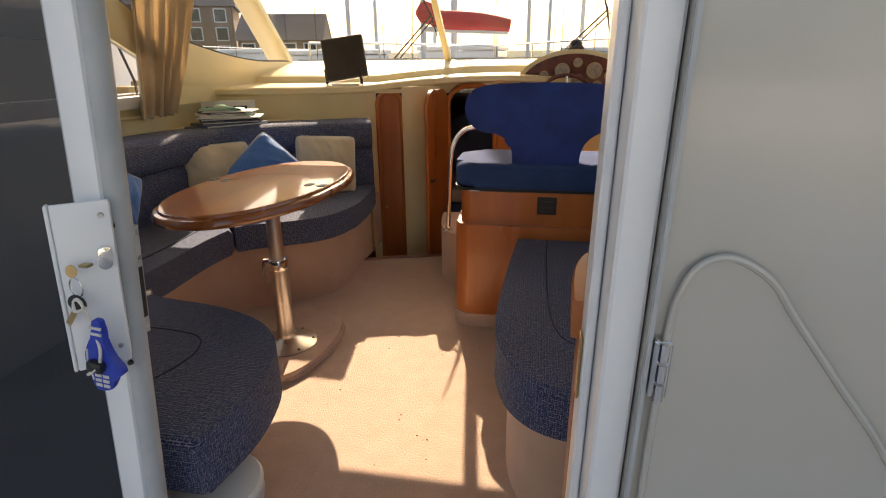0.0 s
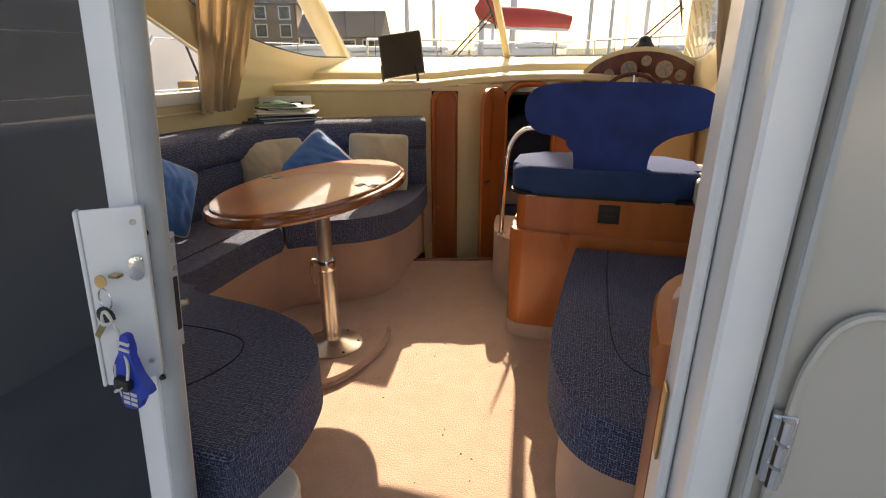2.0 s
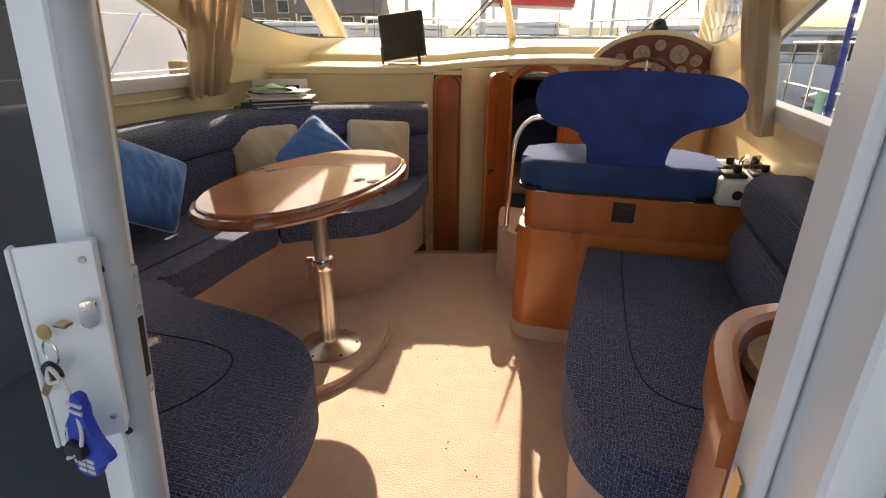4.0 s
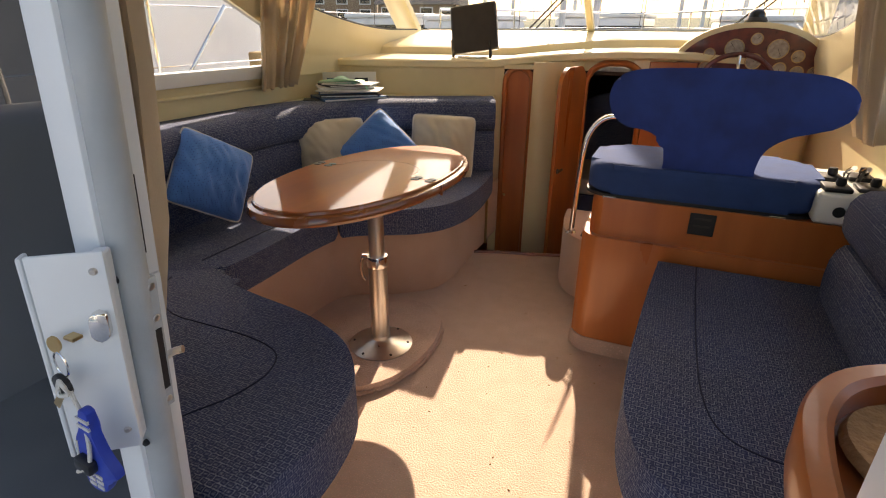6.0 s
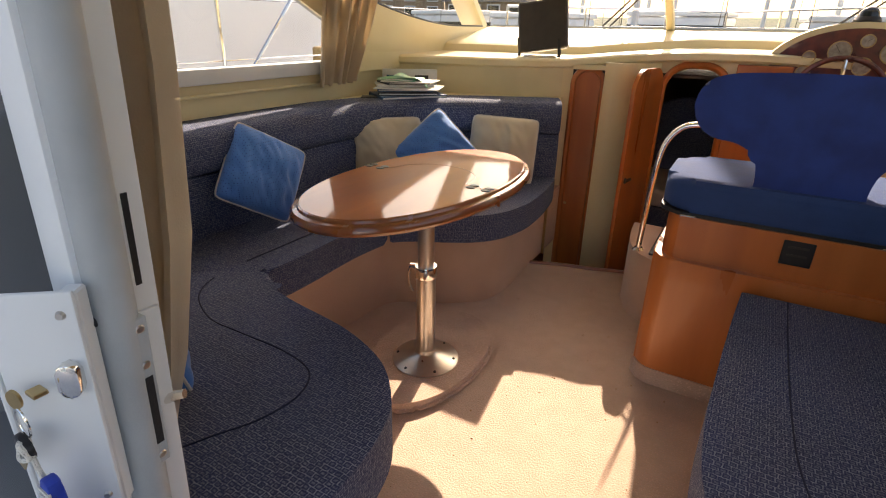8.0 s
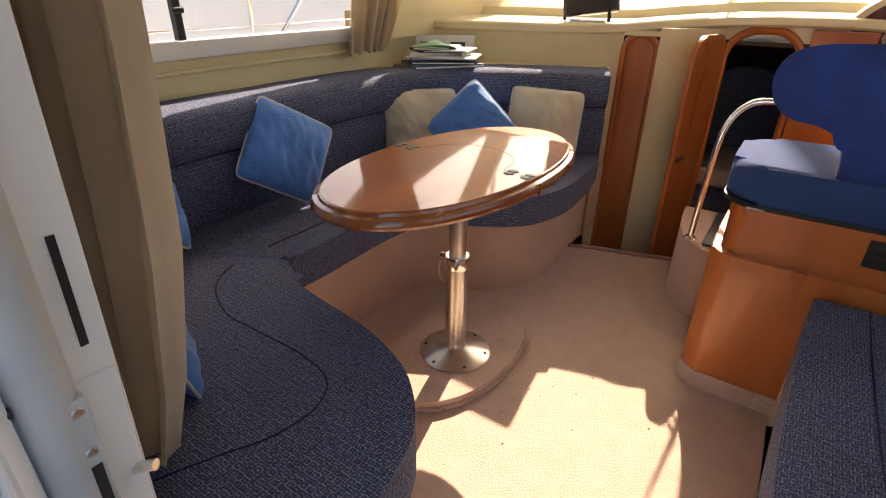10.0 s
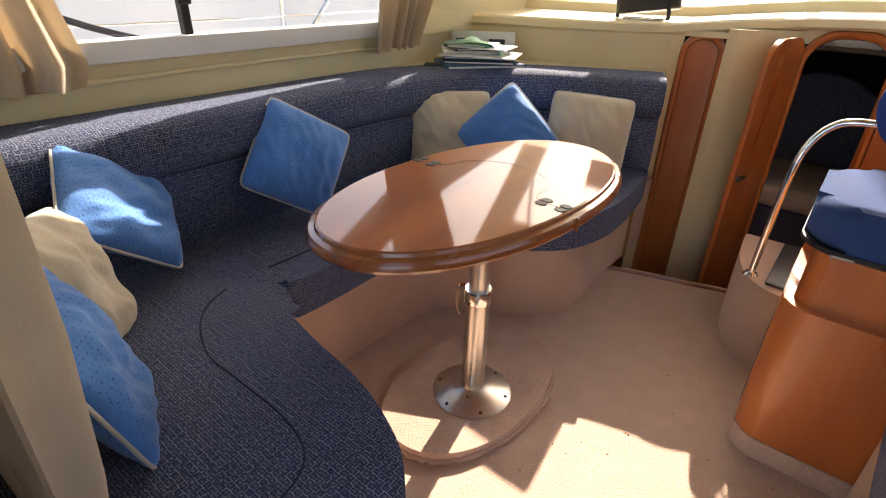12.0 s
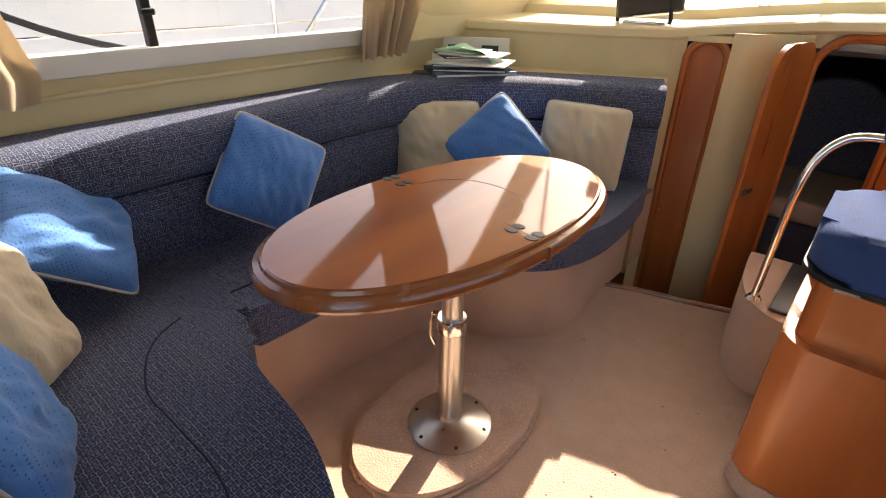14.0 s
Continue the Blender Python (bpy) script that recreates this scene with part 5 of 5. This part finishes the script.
# big white neighbour on the port side
nb = thing("neighbour_yacht", "white motor yacht moored close on the port side", "boat")
part("hull", slab([(-2.6, -6), (-2.35, 2), (-2.45, 6), (-3.1, 9), (-4.4, 11), (-6.6, 6), (-6.6, -6)], -0.95, 0.62, 0.10, 4), boat_white, nb)
part("side_deck", slab([(-2.75, -5.8), (-2.5, 2), (-2.62, 6), (-3.2, 8.6), (-4.3, 10.2), (-6.3, 6), (-6.3, -5.8)], 0.62, 0.68, 0.02, 2), boat_grey, nb)
part("cabin", slab([(-3.35, -5), (-3.2, 1.5), (-3.35, 4.8), (-4.0, 6.6), (-5.6, 4.8), (-5.6, -5)], 0.68, 1.75, 0.25, 6, both=False), boat_white, nb)
part("upper_cabin", slab([(-3.9, -5), (-3.8, 1.0), (-4.2, 3.2), (-5.2, 3.0), (-5.2, -5)], 1.75, 2.5, 0.15, 4, both=False), boat_white, nb)
part("locker", box(-2.86, -2.70, 4.25, 4.42, 0.68, 1.06, 0.02, 2), amber_box, nb, "tan canvas fender cover")
part("locker", box(-2.86, -2.70, 4.48, 4.66, 0.68, 1.10, 0.02, 2), amber_box, nb)
for y in (-0.4, 1.4, 3.1, 4.9, 6.6):
    part("stanchion", tube([(-2.55, y, 0.66), (-2.55, y, 1.42)], 0.013, 8), chrome, nb)
for zz in (1.02, 1.40):
    part("lifeline", tube([(-2.55, -3, zz), (-2.55, 3, zz - 0.015), (-2.56, 6.6, zz)], 0.005, 6), chrome, nb)
part("brace", tube([(-2.55, 3.1, 0.70), (-2.55, 3.75, 1.40)], 0.014, 8), chrome, nb)
part("mooring_rope", tube(curve_through([(-2.55, 1.4, 1.35), (-2.45, 1.9, 1.05), (-2.4, 2.5, 0.88), (-2.42, 3.2, 0.80)], 6), 0.016, 6), rope_black, nb, "black mooring rope")
part("fender_line", tube([(-2.55, 4.05, 1.42), (-2.53, 4.15, 1.1), (-2.52, 4.12, 0.7)], 0.010, 6), rope_black, nb)
part("fender_line", tube([(-2.55, 4.35, 1.42), (-2.53, 4.5, 1.12)], 0.007, 6), rope_black, nb)

motor_boat(8.2, 13.5, 10, 9, 2.6, "white motor boat moored on the starboard side")
mb = motor_boat(4.3, 7.2, 5, 6, 2.2, "white boat with rails beside the helm window")
for y in (5.4, 6.2, 7.0, 7.8, 8.6):
    part("stanchion", tube([(3.05, y, 0.15), (3.05, y, 1.22)], 0.014, 8), chrome, mb)
for zz in (0.72, 1.22):
    part("side_rail", tube([(3.05, 4.8, zz), (3.05, 7.0, zz + 0.01), (3.08, 8.8, zz)], 0.014, 8), chrome, mb)
part("awning_pole", tube([(2.98, 6.90, 0.15), (2.98, 6.92, 2.1)], 0.03, 10), pole_blue, mb, "blue awning pole cover")
part("towel", loft([[(3.02 - 0.012 * math.sin(9 * y), y, zz) for y in [7.10 + 0.04 * k for k in range(9)]] for zz in (0.42, 0.58, 0.735)], 0.006), towel_green, mb, "green towel over the rail")
part("wheel", tube([(3.45, 8.0 + 0.30 * math.cos(a), 1.02 + 0.26 * math.sin(a)) for a in (2 * math.pi * k / 28 for k in range(28))], 0.014, 8, closed=True), rubber, mb, "black steering wheel")
part("wheel_post", tube([(3.48, 8.0, 0.2), (3.48, 8.0, 1.02)], 0.05, 10), boat_white, mb)
part("cockpit_cover", slab(rounded(0.55, 0.8, 0.12, 5, 3.75, 8.6), 0.95, 1.30, 0.06, 3), rope_black, mb, "dark folded cockpit cover")
for x, y, rz, L, h in ((-8, 22, 70, 9, 3.0), (-3.5, 26, 85, 10, 3.2), (2.5, 24, 95, 9, 3.0), (7.5, 23, 80, 9, 2.8), (-14, 26, 75, 11, 3.2), (12, 27, 100, 10, 3.0), (-12, 15, 60, 10, 2.8)):
    motor_boat(x, y, rz, L, h, "white motor boat moored across the marina")


def mast(x, y, h, r, spread=1.2):
    o = thing("mast", "tall bare aluminium yacht mast with rigging", "mast", "masts in the marina")
    part("pole", tube([(x, y, -0.5), (x, y, h)], r, 8), boat_grey, o)
    part("spreader", tube([(x - spread, y, h * 0.55), (x + spread, y, h * 0.55)], r * 0.4, 6), boat_grey, o)
    for s in (-1, 1):
        part("stay", tube([(x, y, h), (x + s * spread, y, h * 0.55), (x + s * spread * 1.1, y, 0.5)], 0.015, 5), dark_metal, o)


for x, y, h, r in ((-6.3, 20, 14, .09), (-1.9, 17, 13, .10), (-5.0, 30, 16, .10), (2.6, 28, 15, .10), (4.0, 22, 13, .08), (1.2, 40, 18, .12), (6.4, 33, 15, .11), (-9.5, 34, 16, .12), (9.5, 40, 17, .12), (0.2, 22, 12, .07), (-12, 24, 13, .09)):
    mast(x, y, h, r)

sb = thing("sailing_yacht", "sailing yacht ahead with a red sail cover", "boat")
part("hull", slab([(-2.4, 13), (0.6, 13), (2.2, 16), (0.6, 19), (-2.4, 19)], -0.9, 0.5, 0.2, 3), boat_white, sb)
part("mast", tube([(-2.35, 14.65, 0.5), (-2.35, 14.65, 12.2)], 0.08, 10), boat_grey, sb)
part("boom", tube([(-2.35, 14.6, 2.05), (-0.15, 14.9, 1.95)], 0.07, 8), boat_grey, sb)
part("sail_cover", tube(curve_through([(-2.3, 14.6, 2.5), (-2.0, 14.63, 2.3), (-1.5, 14.7, 2.24), (-0.8, 14.8, 2.2), (-0.1, 14.9, 2.1)], 6), 0.2, 12, radii=[0.12 + 0.12 * math.sin(0.4 + 2.4 * i / 24) for i in range(25)]), red_canvas, sb, "red canvas sail cover")
part("ball_fender", lathe([(0, -0.26), (0.15, -0.22), (0.25, -0.05), (0.25, 0.06), (0.14, 0.22), (0, 0.26)], 20, m=pose(-2.05, 13.6, 2.35)), red_canvas, sb, "round red buoy")
tower = thing("harbour_tower", "grey harbour pile tower with a white cap", "tower")
part("pile", lathe([(0, -1), (0.62, -1), (0.62, 2.15), (0, 2.15)], 24, m=pose(5.0, 22.6, 0)), concrete, tower)
part("cap", lathe([(0.66, 2.15), (0.66, 3.45), (0.3, 3.75), (0, 3.78)], 24, m=pose(5.0, 22.6, 0)), boat_white, tower)


def building(x, y, rz, w, d, h, floors, cols):
    o = thing("apartment_building", "brown brick waterside building with slate roof", "building")
    m = Matrix.Translation((x, y, -0.5)) @ Matrix.Rotation(radians(rz), 4, 'Z')
    part("wall", box(-w / 2, w / 2, -d / 2, d / 2, 0, h, m=m), brick_far, o)
    b = bmesh.new()
    vs = [b.verts.new(m @ Vector(p)) for p in ((-w / 2 - .4, -d / 2 - .4, h), (w / 2 + .4, -d / 2 - .4, h), (w / 2 + .4, d / 2 + .4, h), (-w / 2 - .4, d / 2 + .4, h), (-w / 2 - .4, 0, h + d * 0.38), (w / 2 + .4, 0, h + d * 0.38))]
    for f in ((0, 1, 5, 4), (2, 3, 4, 5), (1, 2, 5), (3, 0, 4), (3, 2, 1, 0)):
        b.faces.new([vs[i] for i in f])
    part("roof", b, slate, o, smooth=0)
    for i in range(cols):
        for j in range(floors):
            cx, cz = -w / 2 + w * (i + 0.5) / cols, h * (j + 0.5) / floors
            wn_ = part("window", box(cx - 0.75, cx + 0.75, -d / 2 - 0.08, -d / 2 + 0.02, cz - 0.8, cz + 0.8, m=m), boat_white, o)
            part("pane", box(cx - 0.62, cx + 0.62, -d / 2 - 0.10, -d / 2 - 0.07, cz - 0.68, cz + 0.68, m=m), boat_window, wn_)
    return o


building(-29, 62, 14, 9, 8, 4.2, 2, 4)
building(-46, 66, 25, 15, 9, 8.5, 4, 5)
building(-66, 60, 40, 18, 9, 9.5, 4, 6)
structure("quay", box(-300, 300, 85, 110, -1.0, 1.2), concrete, "grey concrete quay across the harbour", "quay", smooth=0)
rng = random.Random(2)
ridge = [[(x, 260 + 30 * math.sin(x * 0.01), z0) for x in range(-900, 901, 30)] for z0 in (-1,)]
ridge.append([(p[0], p[1] + 60, 7 + 5 * noise.noise(Vector((p[0] * 0.006, 3, 0))) + 2 * noise.noise(Vector((p[0] * 0.03, 1, 0)))) for p in ridge[0]])
structure("hills", loft(ridge), hill_green, "low green hills beyond the harbour", "hills")
ridge2 = [[(p[0], -p[1], p[2] * (3 if p[2] > 0 else 1)) for p in r] for r in ridge]
structure("hills_astern", loft(ridge2), hill_green, "dark hills astern of the boat", "hills")
for x, y, rz in ((-6, -14, 100), (2, -16, 80), (9, -15, 95), (-15, -18, 85)):
    motor_boat(x, y, rz, 9, 3.0, "white motor boat moored astern")
